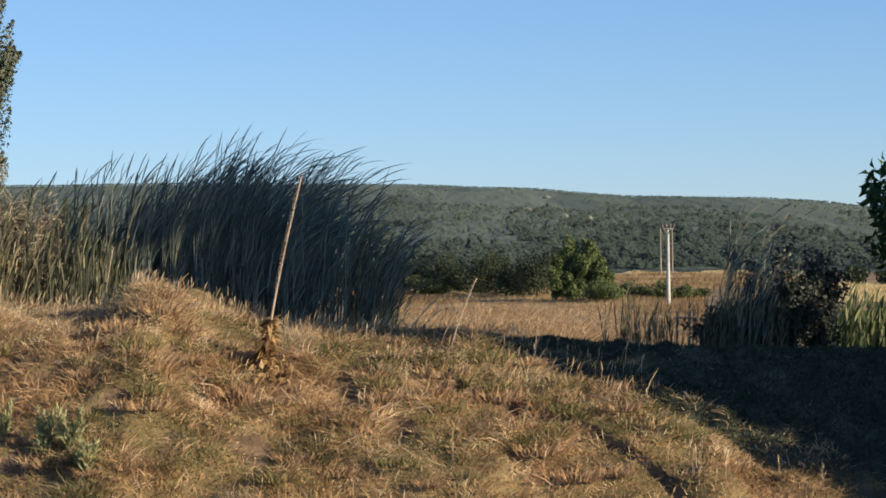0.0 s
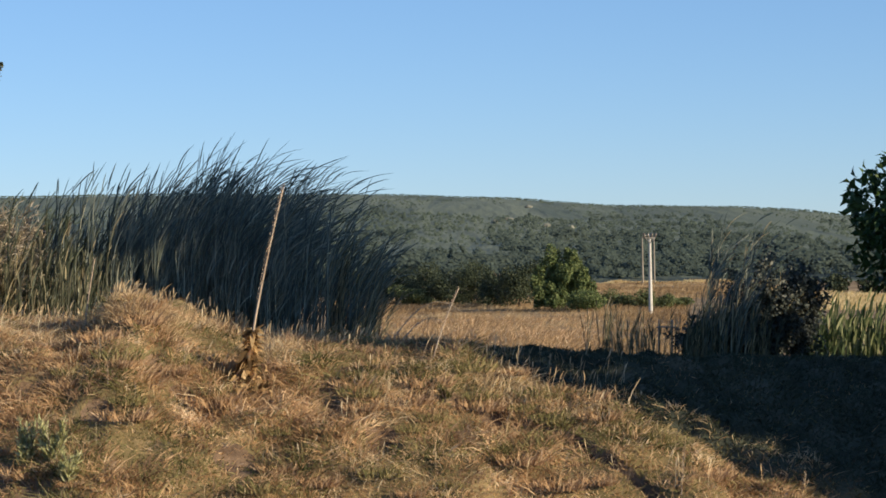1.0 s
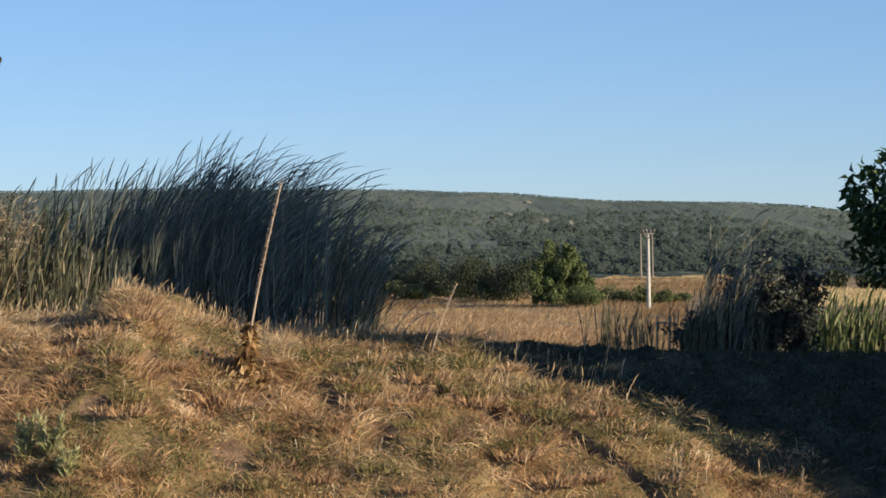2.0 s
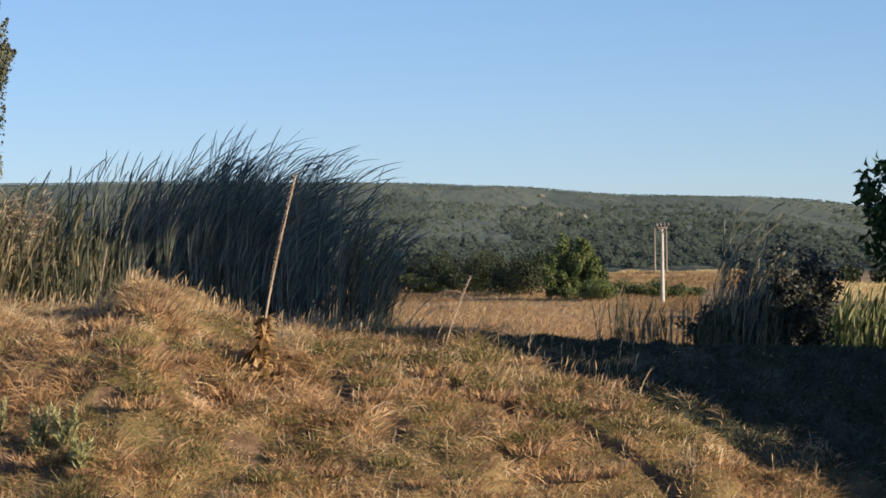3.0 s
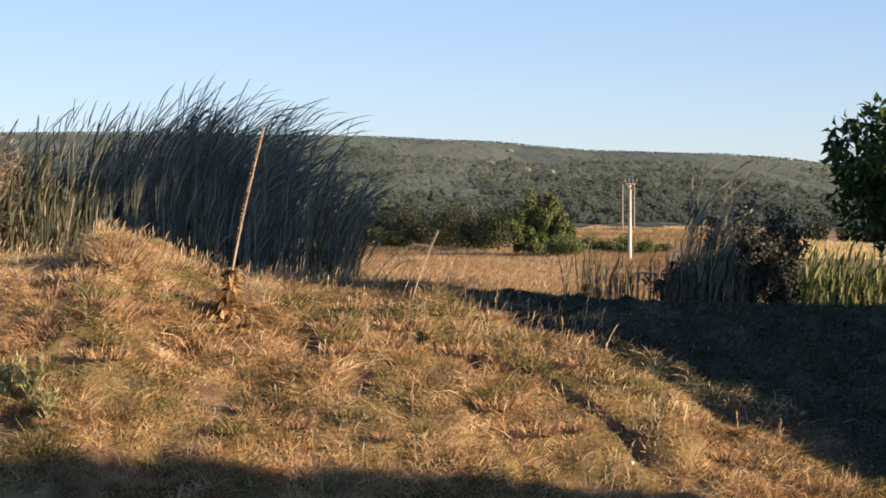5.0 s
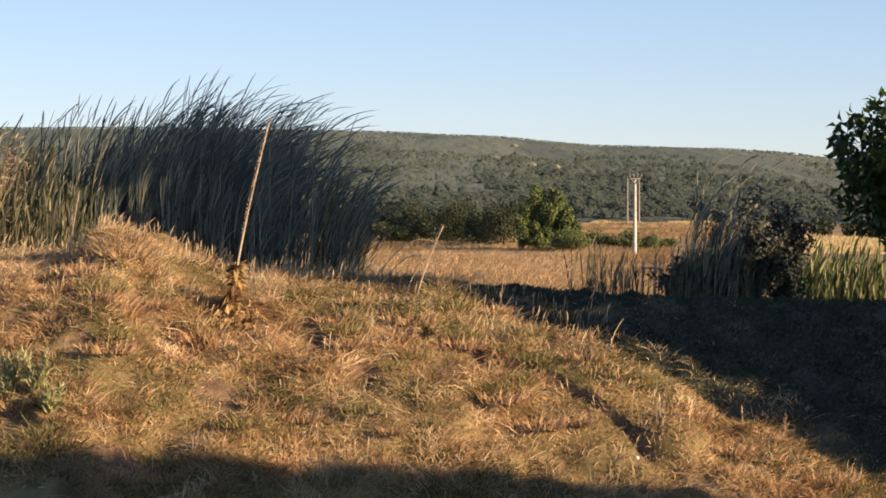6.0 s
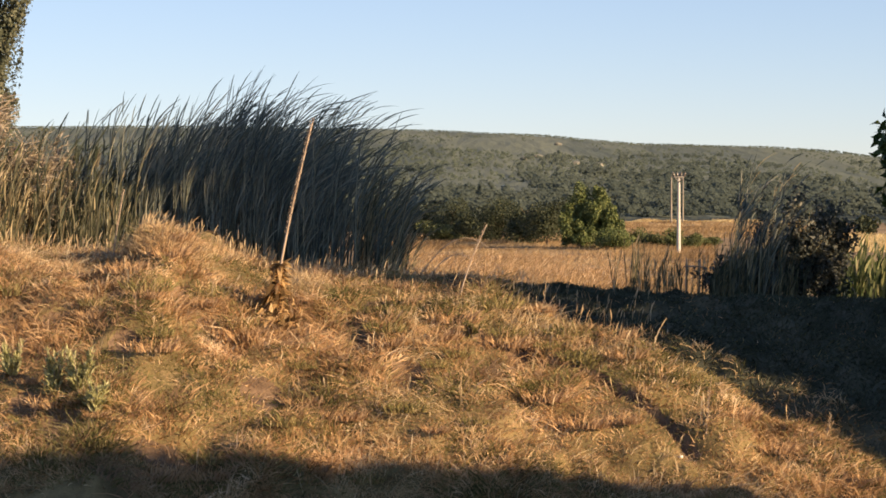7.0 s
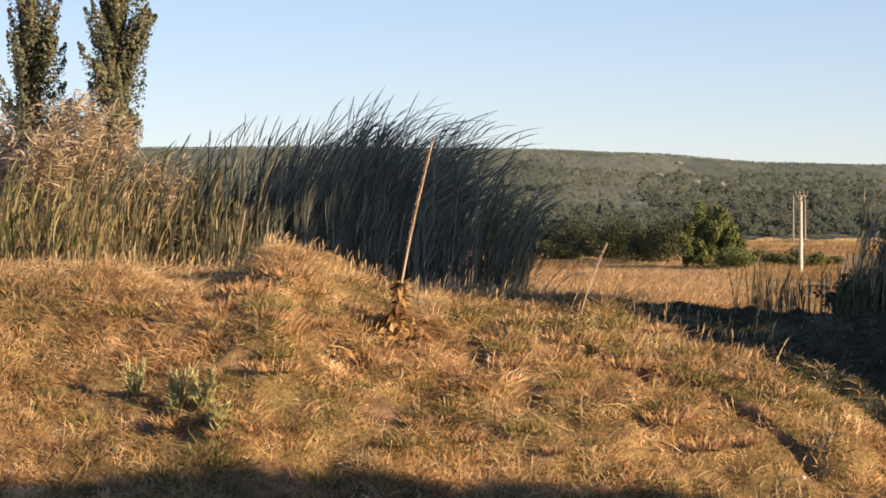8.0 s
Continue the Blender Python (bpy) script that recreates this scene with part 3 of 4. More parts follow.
# ---- reeds ----
def reed_bed(xs, ys, n, height, blades, lean, mats, label, dry=0.2, hfun=None, seed=0, width=0.011, leaf=(0.11, 0.27), leanfun=None, splay=0.0, mess=0.0):
    g = np.random.default_rng(seed)
    x, y = g.uniform(*xs, n), g.uniform(*ys, n)
    base = np.stack([x, y, ground(x, y)], -1)
    h = height * (0.58 + 0.46 * g.random(n) ** 1.8)
    h = h * (1 + 0.07 * vnoise(x * 1.7, y * 1.2, seed) + 0.04 * vnoise(x * 5, y * 3, seed + 1))
    if hfun is not None:
        h = h * hfun(x)
    wind = np.stack([lean * g.uniform(0.35, 1.7, n), g.normal(0, 0.12, n), np.zeros(n)], -1)
    if leanfun is not None:
        wind[:, 0] *= leanfun(x)
    fan = splay * g.uniform(0.2, 1.0, n) * smooth(xs[0], xs[1], x) + mess * g.normal(0, 1, n)
    s = np.linspace(0, 1, 7)

    def stem_at(f):
        return base[:, None] + np.stack([(wind[:, None, 0] * f ** 5 + fan[:, None] * f) * h[:, None], wind[:, None, 1] * f * h[:, None], f * h[:, None] * 0.97], -1)

    side0 = unit(np.stack([np.ones(n), g.normal(0, 0.4, n), np.zeros(n)], -1))
    v = ribbons(stem_at(np.broadcast_to(s * 0.8, (n, 7))), np.broadcast_to(0.006 * (1.1 - 0.5 * s), (n, 7)), side0)
    tagged(solid("reed_bed", v, mats[2]), label, "reeds", kind="stuff")
    out = {0: [], 1: []}
    for b in range(blades):
        f0 = 0.06 + 0.82 * ((b + g.random(n)) / blades) ** 1.2
        root = stem_at(f0[:, None])[:, 0]
        L = height * g.uniform(*leaf, n) * (1.1 - 0.2 * f0)
        bow = 5.0 * wind * f0[:, None] ** 4 + fan[:, None] * np.array([1.0, 0, 0])
        spread = np.stack([g.normal(0.04, 0.13, n), g.normal(0, 0.18, n), np.ones(n)], -1)
        d0 = unit(spread + bow)
        bend = wind * g.uniform(0.0, 1.2, (n, 1)) + np.array([0, 0, -0.16]) * g.uniform(0.0, 1.5, (n, 1)) * (0.3 + 2 * np.abs(wind[:, :1]))
        q = np.linspace(0, 1, 6)[None, :, None]
        line = root[:, None] + d0[:, None] * L[:, None, None] * q + bend[:, None] * L[:, None, None] * q ** 2.4
        wd = width * g.uniform(0.6, 1.3, (n, 1)) * np.array([0.5, 0.9, 1.0, 1.0, 0.8, 0.15])[None]
        side = unit(np.cross(d0, np.stack([g.normal(0, 0.45, n), np.ones(n), 0 * f0], -1)))
        isdry = g.random(n) < dry
        for k in (0, 1):
            m = isdry == bool(k)
            if m.any():
                out[k].append(ribbons(line[m], wd[m], side[m]))
    for k in (0, 1):
        if out[k]:
            tagged(solid("reed_bed", join(out[k]), mats[k]), label, "reeds", kind="stuff")


def hump(pts):
    xs, hs = zip(*pts)
    return lambda x: np.interp(x, xs, hs)


# the tall dark stand, heights over x
DARK = "tall dark green reeds bent by the wind"
# the paler share of blades imitates light glinting inside the stand
reed_bed((-5.7, -2.75), (35.8, 39.5), 690, 3.33, 13, 0.23, (M_REED, M_REEDSTEM, M_REEDSTEM), DARK, dry=0.22,
         hfun=hump([(-5.7, 0.76), (-5.1, 0.87), (-4.5, 0.90), (-3.8, 0.87), (-3.2, 0.90), (-2.45, 0.93)]), seed=31, width=0.0068, leaf=(0.08, 0.25), leanfun=hump([(-5.7, 0.8), (-4.0, 1.05), (-2.5, 2.0)]))
reed_bed((-2.95, -1.5), (35.6, 38.5), 125, 3.25, 12, 0.26, (M_REED, M_REEDLIT, M_REEDSTEM), "outer dark reeds leaning out from the stand", dry=0.1,
         hfun=hump([(-2.7, 0.94), (-2.1, 0.80), (-1.5, 0.58)]), seed=32, width=0.0075, leaf=(0.07, 0.19), splay=0.24, mess=0.03)
reed_bed((-2.2, -1.35), (35.4, 37.2), 60, 2.4, 10, 0.20, (M_REEDLIT, M_REEDDRY, M_REEDDRY), "thin outer reeds leaning out from the stand", dry=0.3,
         hfun=hump([(-2.2, 1.05), (-1.6, 0.85), (-1.35, 0.6)]), seed=39, width=0.007, leaf=(0.06, 0.16), splay=0.38)
reed_bed((-8.2, -5.5), (34.6, 38.0), 300, 2.15, 10, 0.11, (M_REEDLIT, M_REEDDRY, M_REEDLIT), "sunlit olive and straw-coloured reeds", dry=0.11,
         hfun=hump([(-8.2, 0.85), (-6.5, 0.95), (-5.5, 1.0)]), seed=33, width=0.0085, leaf=(0.09, 0.24))
reed_bed((-8.2, -5.4), (35.5, 38.5), 170, 3.0, 11, 0.15, (M_REED, M_REEDLIT, M_REEDSTEM), "dark green reeds among the sunlit ones", dry=0.1, seed=43,
         hfun=hump([(-8.2, 0.75), (-6.5, 0.92), (-5.4, 1.0)]), width=0.0085, leaf=(0.08, 0.22))
reed_bed((-12.5, -7.6), (33.2, 36.0), 150, 1.9, 9, 0.08, (M_CATTAIL, M_REEDDRY, M_STEM), "sunlit green and straw-coloured reeds", dry=0.35, seed=34, mess=0.07, width=0.0095)
reed_bed((-11.0, -7.4), (34.5, 36.0), 110, 2.1, 9, 0.12, (M_REEDDRY, M_REEDLIT, M_STEM), "dry straw-coloured reeds round a tan shrub", dry=0.3, seed=44, width=0.009)
reed_bed((-11.5, -6.9), (33.4, 36.0), 170, 1.65, 8, 0.1, (M_REEDDRY, M_REEDLIT, M_STEM), "bent and broken dry reeds leaning every way", dry=0.35, seed=45, width=0.008, mess=0.30)
# on the shaded side
# dry-coloured blades stand in for tips that catch the sun
reed_bed((3.85, 4.5), (35.4, 36.6), 36, 2.8, 11, 0.26, (M_REED, M_REEDDRY, M_REEDSTEM), "tall shaded reeds beside a dark thicket, pale blades for sunlit tips", dry=0.28, seed=35, width=0.0066, leaf=(0.06, 0.15), splay=0.14, mess=0.05)
reed_bed((3.5, 5.0), (35.2, 36.8), 90, 1.15, 8, 0.10, (M_REEDLIT, M_REEDDRY, M_STEM), "shaded reeds and stalks beside a dark thicket", dry=0.15, seed=38,
         hfun=hump([(3.5, 0.6), (3.9, 1.1), (4.6, 1.0), (5.0, 0.8)]), width=0.009)
reed_bed((2.0, 3.9), (35.5, 38.0), 60, 1.25, 7, 0.06, (M_REEDLIT, M_REEDDRY, M_STEM), "short dry reed stalks on the bank top", dry=0.4, mess=0.10,
         hfun=hump([(2.0, 1.0), (2.3, 1.2), (2.6, 0.6), (3.2, 0.75), (3.9, 1.1)]), seed=36, width=0.006)
reed_bed((7.3, 10.8), (46.5, 51.0), 480, 1.6, 8, 0.07, (M_CATTAIL, M_REEDDRY, M_CATTAIL), "green cattails with a few straw-coloured blades", dry=0.08, seed=37, width=0.020)


# ---- right-hand thicket and broad-leaved tree ----
def thicket(x, y, h, w, branches, seed):
    """A bramble shrub: arching branches, each set with small leaves along its outer part, and bare twigs."""
    g = np.random.default_rng(seed)
    t = thing("thicket_bush", "dark brambly thicket with small leaves and bare twigs", "bush", (x, y, float(ground(x, y))))
    wood, pts = [], []
    for i in range(branches):
        a, out = g.uniform(0, 2 * np.pi), w * 0.5 * g.uniform(0.1, 1.0) ** 0.7
        q = np.linspace(0, 1, 7)
        top = h * g.choice([1.0, 1.18], p=[0.88, 0.12]) * g.uniform(0.45, 1.05) * (1 - 0.35 * (out / (w * 0.5)) ** 2)
        path = np.stack([np.cos(a) * out * q ** 1.3 + 0.06 * h * q, np.sin(a) * out * 0.7 * q ** 1.3, top * (1.25 * q - 0.25 * q ** 3)], 1)
        path[1:] += g.normal(0, 0.015 * h, (6, 3))
        wood.append(tube(path, 0.009 * (1.15 - q), 5))
        m = int(g.uniform(60, 130))
        f = g.uniform(0.15, 1.0, m)
        pts.append(np.stack([np.interp(f, q, path[:, k]) for k in range(3)], 1) + g.normal(0, 0.06, (m, 3)))
    solid("branch", join(wood), M_STEM, t)
    pts = np.concatenate(pts)
    pts[:, 2] = np.abs(pts[:, 2])
    tagged(solid("leaf", leaves(pts, 0.075, 0.6, 0.2), M_BRAMBLE, t), kind="stuff")


for i, (x, y, h, w, n) in enumerate(((3.9, 37.0, 0.85, 1.3, 40), (4.5, 36.8, 1.5, 1.2, 60), (4.95, 36.4, 1.9, 1.25, 66), (5.4, 36.6, 1.6, 1.0, 50))):
    thicket(x, y, h, w, n, 50 + i)
bush(4.9, 38.6, 1.3, 2.2, M_DARKBUSH, "low dark shrub behind the brambles", "thicket_bush", 2600, 0.09, 14, 58, lift=0.36)


def broad_tree(x, y, h, w, n, size, seed, label, lift=0.6, lumps=14, tall=0.42):
    z = float(ground(x, y))
    t = thing("broadleaf_tree", label, "tree", (x, y, z))
    solid("trunk", limbs((0, 0, -0.2), (0.2, 0.1, h * 0.75), h * 0.025, 14, w * 0.3, seed), M_BARK, t)
    p, d = crown_points(n, (0, 0, h * lift), (w / 2, w / 2, h * tall), lumps, seed, 0.4)
    k = p[:, 2] > 0.1
    global rng
    rng = np.random.default_rng(seed)
    solid("crown", leaves(p[k], size, 0.5, 0.25, d[k] * 0.5 + np.array([0, 0, -0.3])), M_WALNUT, t)


broad_tree(9.28, 37.0, 4.5, 6.0, 26000, 0.19, 721, "dark broad-leaved tree with large drooping leaves", 0.58, 16, tall=0.38)
# trees added beyond the view to cast the bank's shade
SHADE = "unseen leafy tree added to shade the bank"
for i, (x, y, h, w) in enumerate(((23.0, 24.8, 18.2, 5.4), (23.6, 25.9, 20.0, 6.0), (25.0, 28.7, 21.0, 8.0))):
    broad_tree(x, y, h, w, 2300, 0.10 * math.sqrt(h * w), 62 + i, "tall unseen tree with a high crown, added to shade the reeds", 0.765, tall=0.265)
# lower unseen trees, added for more shade and to hold back skylight
for i, (x, y, h, w) in enumerate(((13.9, 7.4, 11.0, 6.6), (11.5, 27.5, 4.9, 5.4), (9.8, 31.5, 2.7, 4.6), (14.2, 24.6, 6.6, 5.0), (15.5, 28.5, 4.5, 6.5))):
    broad_tree(x, y, h, w, 2600, 0.13 * math.sqrt(h * w), 66 + i, SHADE, 0.5, tall=0.5)


def shade_tree(x, y, h, w, n, size, seed, label):
    """A dense unseen tree with upright sides and a flattish top, for a clean shadow edge."""
    g = np.random.default_rng(seed)
    t = thing("broadleaf_tree", label, "tree", (x, y, float(ground(x, y))))
    solid("trunk", limbs((0, 0, -0.2), (0, 0, h * 0.8), 0.12 + h * 0.01, 12, w * 0.3, seed), M_BARK, t)
    d = unit(g.normal(size=(n, 3)))
    d /= ((d[:, 0] ** 2 + d[:, 1] ** 2) ** 3 + d[:, 2] ** 6)[:, None] ** (1 / 6)
    p = d * np.where(g.random(n) < 0.5, g.uniform(0.2, 0.9, n), g.uniform(0.9, 1.0, n))[:, None] * np.array([w / 2, w / 2, h * 0.46])
    p[:, :2] *= (1 + 0.06 * vnoise(p[:, 2] * 1.5, p[:, 0], seed) - 0.06 * (1 - smooth(0.2 * h, 0.3 * h, p[:, 2])))[:, None]
    global rng
    rng = np.random.default_rng(seed)
    solid("crown", leaves(p + np.array([0, 0, h * 0.54]), size, 0.6, 0.25, d * 0.5), M_WALNUT, t)


for i, (x, y, h, w) in enumerate(((20.9, 20.1, 10.8, 4.2), (21.85, 22.0, 11.7, 2.9), (17.1, 20.95, 5.9, 3.8), (14.9, 22.9, 6.0, 3.0))):
    shade_tree(x, y, h, w, 9000, 0.42, 140 + i, SHADE)
# added row out of view; tops follow the shadow edge it has to cast
for i in range(13):
    across = 16.6 + 0.5 * i
    x = 15.6 + 0.45 * (across - 16.49)
    y = (across - 0.459 * x) / 0.889
    top = float(np.interp(across, [16.6, 18.5, 19.1, 19.5, 20, 21, 21.8, 22.3, 23], [9.5, 8.5, 8.36, 8.25, 7.83, 7.25, 6.75, 6.1, 5.2])) + 0.3057 * (0.889 * x - 0.459 * y)
    shade_tree(x, y, top - float(ground(x, y)), 1.5, 2600, 0.30, 150 + i, "unseen tree in a row, added to shade the lower slope")


# ---- dry mullein stalks and weeds ----
def mullein(x, y, h, lean, r, label, leafy=True, seed=0):
    g = np.random.default_rng(seed)
    z = float(ground(x, y))
    t = thing("mullein_plant", label, "plant", (x, y, z))
    s = np.linspace(0, 1, 14)
    path = np.stack([lean * h * s ** 1.3, 0 * s, h * s - 0.03], 1)
    stem = solid("stem", tube(path, r * (1.0 - 0.55 * s), 7), M_STALK, t)
    m = int(520 * h / 2.2)
    f = g.uniform(0.42, 1.0, m)
    a = g.uniform(0, 2 * np.pi, m)
    c = np.stack([lean * h * f ** 1.3 + np.cos(a) * r * 0.9, np.sin(a) * r * 0.9, h * f], 1)
    spike = solid("seed_spike", leaves(c, r * 0.75, 0.9, 0.1, np.stack([np.cos(a), np.sin(a), 1.6 + 0 * a], 1) * 2), M_STALK, stem)
    tagged(spike, kind="stuff")
    if leafy:
        m = 190
        f = g.uniform(0.0, 0.27, m)
        a = g.uniform(0, 2 * np.pi, m)
        L = 0.17 * (1.1 - f * 1.0) * g.uniform(0.6, 1.25, m)
        q = np.linspace(0, 1, 6)[None, :, None]
        out = np.stack([np.cos(a), np.sin(a), 0 * a], 1)
        root = np.stack([lean * h * f ** 1.3, 0 * f, h * f + 0.02], 1)
        rise, fall = g.uniform(-0.3, 1.1, (m, 1, 1)), g.uniform(0.2, 1.3, (m, 1, 1))
        line = root[:, None] + out[:, None] * L[:, None, None] * q + np.array([0, 0, 1.0]) * L[:, None, None] * (rise * q - fall * q ** 2)
        wd = L[:, None] * np.array([0.05, 0.13, 0.20, 0.18, 0.11, 0.01])[None]
        side = unit(np.cross(out, np.array([0, 0, 1.0])) + 0.6 * g.normal(size=(m, 3)))
        solid("leaf", ribbons(line, wd, side), M_MULLLEAF, t, "withered curled basal leaves")["kind"] = "stuff"
        lx, ly = g.normal(0.06, 0.13, 90), g.uniform(-0.62, 0.02, 90)
        fallen = np.stack([lx, ly, ground(x + lx, y + ly) - z + g.uniform(0.10, 0.22, 90)], 1)
        tagged(solid("dead_leaf", leaves(fallen, 0.13, 0.5, 0.3), M_MULLLEAF, t, "pale dead leaves lying below the stalk"), kind="stuff")


mullein(-2.62, 27.4, 2.40, 0.20, 0.019, "tall dry mullein stalk with withered leaves at its foot", seed=71)
mullein(-0.37, 28.1, 0.95, 0.36, 0.011, "thin leaning dry weed stalk on the bank top", False, 72)
mullein(-4.85, 29.0, 0.95, 0.15, 0.012, "short dry weed stalk in the grass", False, 73)


def weed(x, y, h, n, spread, material, label, seed, leafage=40, leaf=0.15):
    """A weed of several upright stems set with narrow leaves that point upwards."""
    g = np.random.default_rng(seed)
    t = thing("weed_plant", label, "plant", (x, y, float(ground(x, y))))
    stems, lv = [], []
    for i in range(n):
        a = g.uniform(0, 2 * np.pi)
        hh = h * g.uniform(0.5, 1.0)
        q = np.linspace(0, 1, 6)
        path = np.stack([np.cos(a) * spread * q ** 1.2 + 0.05 * h * q, np.sin(a) * spread * q ** 1.2, hh * q - 0.02], 1)
        stems.append(tube(path, 0.006 * (1.1 - 0.7 * q), 5))
        f = g.uniform(0.15, 1.0, leafage)
        c = np.stack([np.interp(f, q, path[:, k]) for k in range(3)], 1)
        lv.append(leaves(c, leaf * (1.2 - f * 0.7), 0.22, 0.05, np.array([0, 0, 2.2])))
    solid("stem", join(stems), M_STALK, t)
    tagged(solid("leaf", join(lv), material, t), kind="stuff")


GREYWEED = "pale grey-green leafy weed in dry grass"
weed(-4.87, 25.05, 0.62, 8, 0.10, M_WEED, GREYWEED, 74)
weed(-4.55, 24.95, 0.56, 12, 0.18, M_WEED, GREYWEED, 75)
weed(-4.30, 24.5, 0.40, 8, 0.12, M_WEED, GREYWEED, 78)
weed(-5.4, 25.3, 0.42, 6, 0.12, M_WEED, GREYWEED, 79)
weed(2.42, 25.15, 0.66, 2, 0.05, M_PALE, "tall thin dry yellowish weed stalk on the slope", 76, 30, 0.07)
weed(3.79, 25.4, 0.40, 3, 0.08, M_PALE, "small dry weed on the slope", 77, 16, 0.08)
weed(-4.12, 26.2, 0.52, 1, 0.12, M_PALE, "thin leaning dry grass stalk on the slope", 80, 26, 0.05)
weed(-0.2, 27.0, 0.30, 6, 0.14, M_GREEN, "small dark green weed on the slope", 81, 30, 0.10)


# ---- tan feathery shrub among the reeds ----
def plume_shrub(x, y, h, w, n, seed):
    g = np.random.default_rng(seed)
    z = float(ground(x, y))
    t = thing("plume_shrub", "tan feathery dried shrub standing among reeds", "shrub", (x, y, z))
    solid("trunk", limbs((0, 0, -0.1), (0.2, 0, h * 0.8), 0.04, 16, w * 0.35, seed), M_BARK, t)
    c = g.normal(0, 1, (40, 2)) * w * 0.30
    k = g.integers(0, 40, n)
    top = h * (1.0 - 0.28 * (np.linalg.norm(c, axis=1) / (w * 0.5)) ** 2) * g.uniform(0.72, 1.05, 40)
    f = g.random(n) ** 0.7
    p = np.stack([c[k, 0] * (0.5 + 0.5 * f) + 0.35 * f ** 2 + g.normal(0, 0.07, n), c[k, 1] * (0.5 + 0.5 * f) + g.normal(0, 0.07, n), top[k] * (0.1 + 0.82 * f)], -1)
    a = np.stack([g.normal(0.12, 0.5, n), g.normal(0, 0.4, n), g.uniform(0.0, 1.0, n)], -1)
    L = g.uniform(0.12, 0.34, n)[:, None, None]
    q = np.linspace(0, 1, 4)[None, :, None]
    line = p[:, None] + unit(a)[:, None] * L * q + np.array([0.12, 0, -0.3]) * L * q ** 2
    wd = g.uniform(0.006, 0.013, (n, 1)) * np.array([0.6, 1.0, 0.9, 0.1])[None]
    solid("crown", ribbons(line, wd, unit(np.cross(a, g.normal(size=(n, 3))))), M_TAN, t)


plume_shrub(-9.15, 36.4, 3.5, 2.2, 9500, 91)
plume_shrub(-10.6, 36.8, 2.9, 2.2, 6000, 92)
plume_shrub(-7.6, 36.2, 2.25, 1.5, 3200, 93)


# ---- grass on the bank ----
def grass(n, xs, ys, length, width, lean, material, label, name, dens=None, per=22, spread=0.075, seed=0, hmul=None, k=3):
    g = np.random.default_rng(seed)
    m = n // per
    x, y = g.uniform(*xs, m), g.uniform(*ys, m)
    if dens is not None:
        keep = g.random(m) < dens(x, y)
        x, y = x[keep], y[keep]
    off, here = gully_off(x, y)
    bare = np.maximum(0.86 * smooth(0.10, 0.28, pit_at(x, y)[0]), 0.7 * np.exp(-((x - 0.85) / 0.55) ** 2 - ((y - 26.48) / 0.16) ** 2))
    keep = ~((np.abs(off + 0.04) < 0.06) & (here > 0.25)) & (g.random(m if dens is None else len(x)) > bare)
    x, y = x[keep], y[keep]
    m = len(x)
    tall = g.uniform(0.5, 1.3, m) * (hmul(x, y) if hmul is not None else 1)
    dx, dy = g.normal(0, spread, (m, per)), g.normal(0, spread, (m, per))
    bx, by = (x[:, None] + dx).ravel(), (y[:, None] + dy).ravel()
    L = (length * tall[:, None] * g.uniform(0.45, 1.15, (m, per))).ravel()
    base = np.stack([bx, by, ground(bx, by) - 0.01], -1)
    tip = np.repeat(g.normal(0, 0.5, (m, 2)), per, 0)
    out = np.stack([dx.ravel() / spread * 0.28 + lean + tip[:, 0] + g.normal(0, 0.2, m * per), dy.ravel() / spread * 0.28 - 0.08 + tip[:, 1] + g.normal(0, 0.2, m * per), np.ones(m * per)], -1)
    d0 = unit(out)
    flop = np.stack([0.8 * tip[:, 0] + g.normal(lean, 0.3, m * per), 0.8 * tip[:, 1] + g.normal(-0.12, 0.35, m * per), -g.uniform(0.1, 1.4, m * per)], -1)
    q = np.linspace(0, 1, k)[None, :, None]
    line = base[:, None] + d0[:, None] * L[:, None, None] * q + flop[:, None] * L[:, None, None] * q ** 2 * 0.5
    wd = (width * g.uniform(0.6, 1.4, (m * per, 1))) * (1 - np.linspace(0, 1, k)[None] ** 2 * 0.95)
    side = unit(np.cross(d0, g.normal(size=(m * per, 3)) * np.array([0.4, 1, 0.3])))
    stuff(name, ribbons(line, wd, side), material, label, "grass")


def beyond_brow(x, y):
    """1 on the flat behind the brow, where shade is put into the colours."""
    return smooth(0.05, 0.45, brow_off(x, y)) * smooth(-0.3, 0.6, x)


# where the grass is greener (+) or drier (-): place, reach, amount
PATCHES = [(-4.22, 25.0, 0.8, 0.5), (-2.4, 25.1, 0.9, 0.5), (-0.75, 27.7, 0.6, 0.5), (-0.2, 26.3, 0.5, 0.5), (1.0, 27.0, 0.5, 0.35), (2.1, 26.5, 0.6, 0.3), (-1.3, 25.3, 0.7, 0.4), (-2.0, 28.2, 0.5, 0.35), (-3.8, 26.2, 0.6, 0.35),
           (2.5, 25.9, 0.4, 0.25), (-5.2, 28.0, 0.9, -0.5), (-3.0, 26.1, 0.7, -0.45), (-4.8, 24.2, 0.6, -0.5), (-0.55, 26.7, 0.45, -0.5), (-1.0, 24.7, 0.7, -0.4), (0.9, 25.2, 0.8, -0.45), (3.1, 25.4, 0.8, -0.45), (-2.1, 26.7, 0.5, -0.4), (-3.8, 28.3, 0.5, -0.4), (-6.3, 27.0, 1.3, -0.5), (-6.2, 25.4, 1.1, -0.45)]


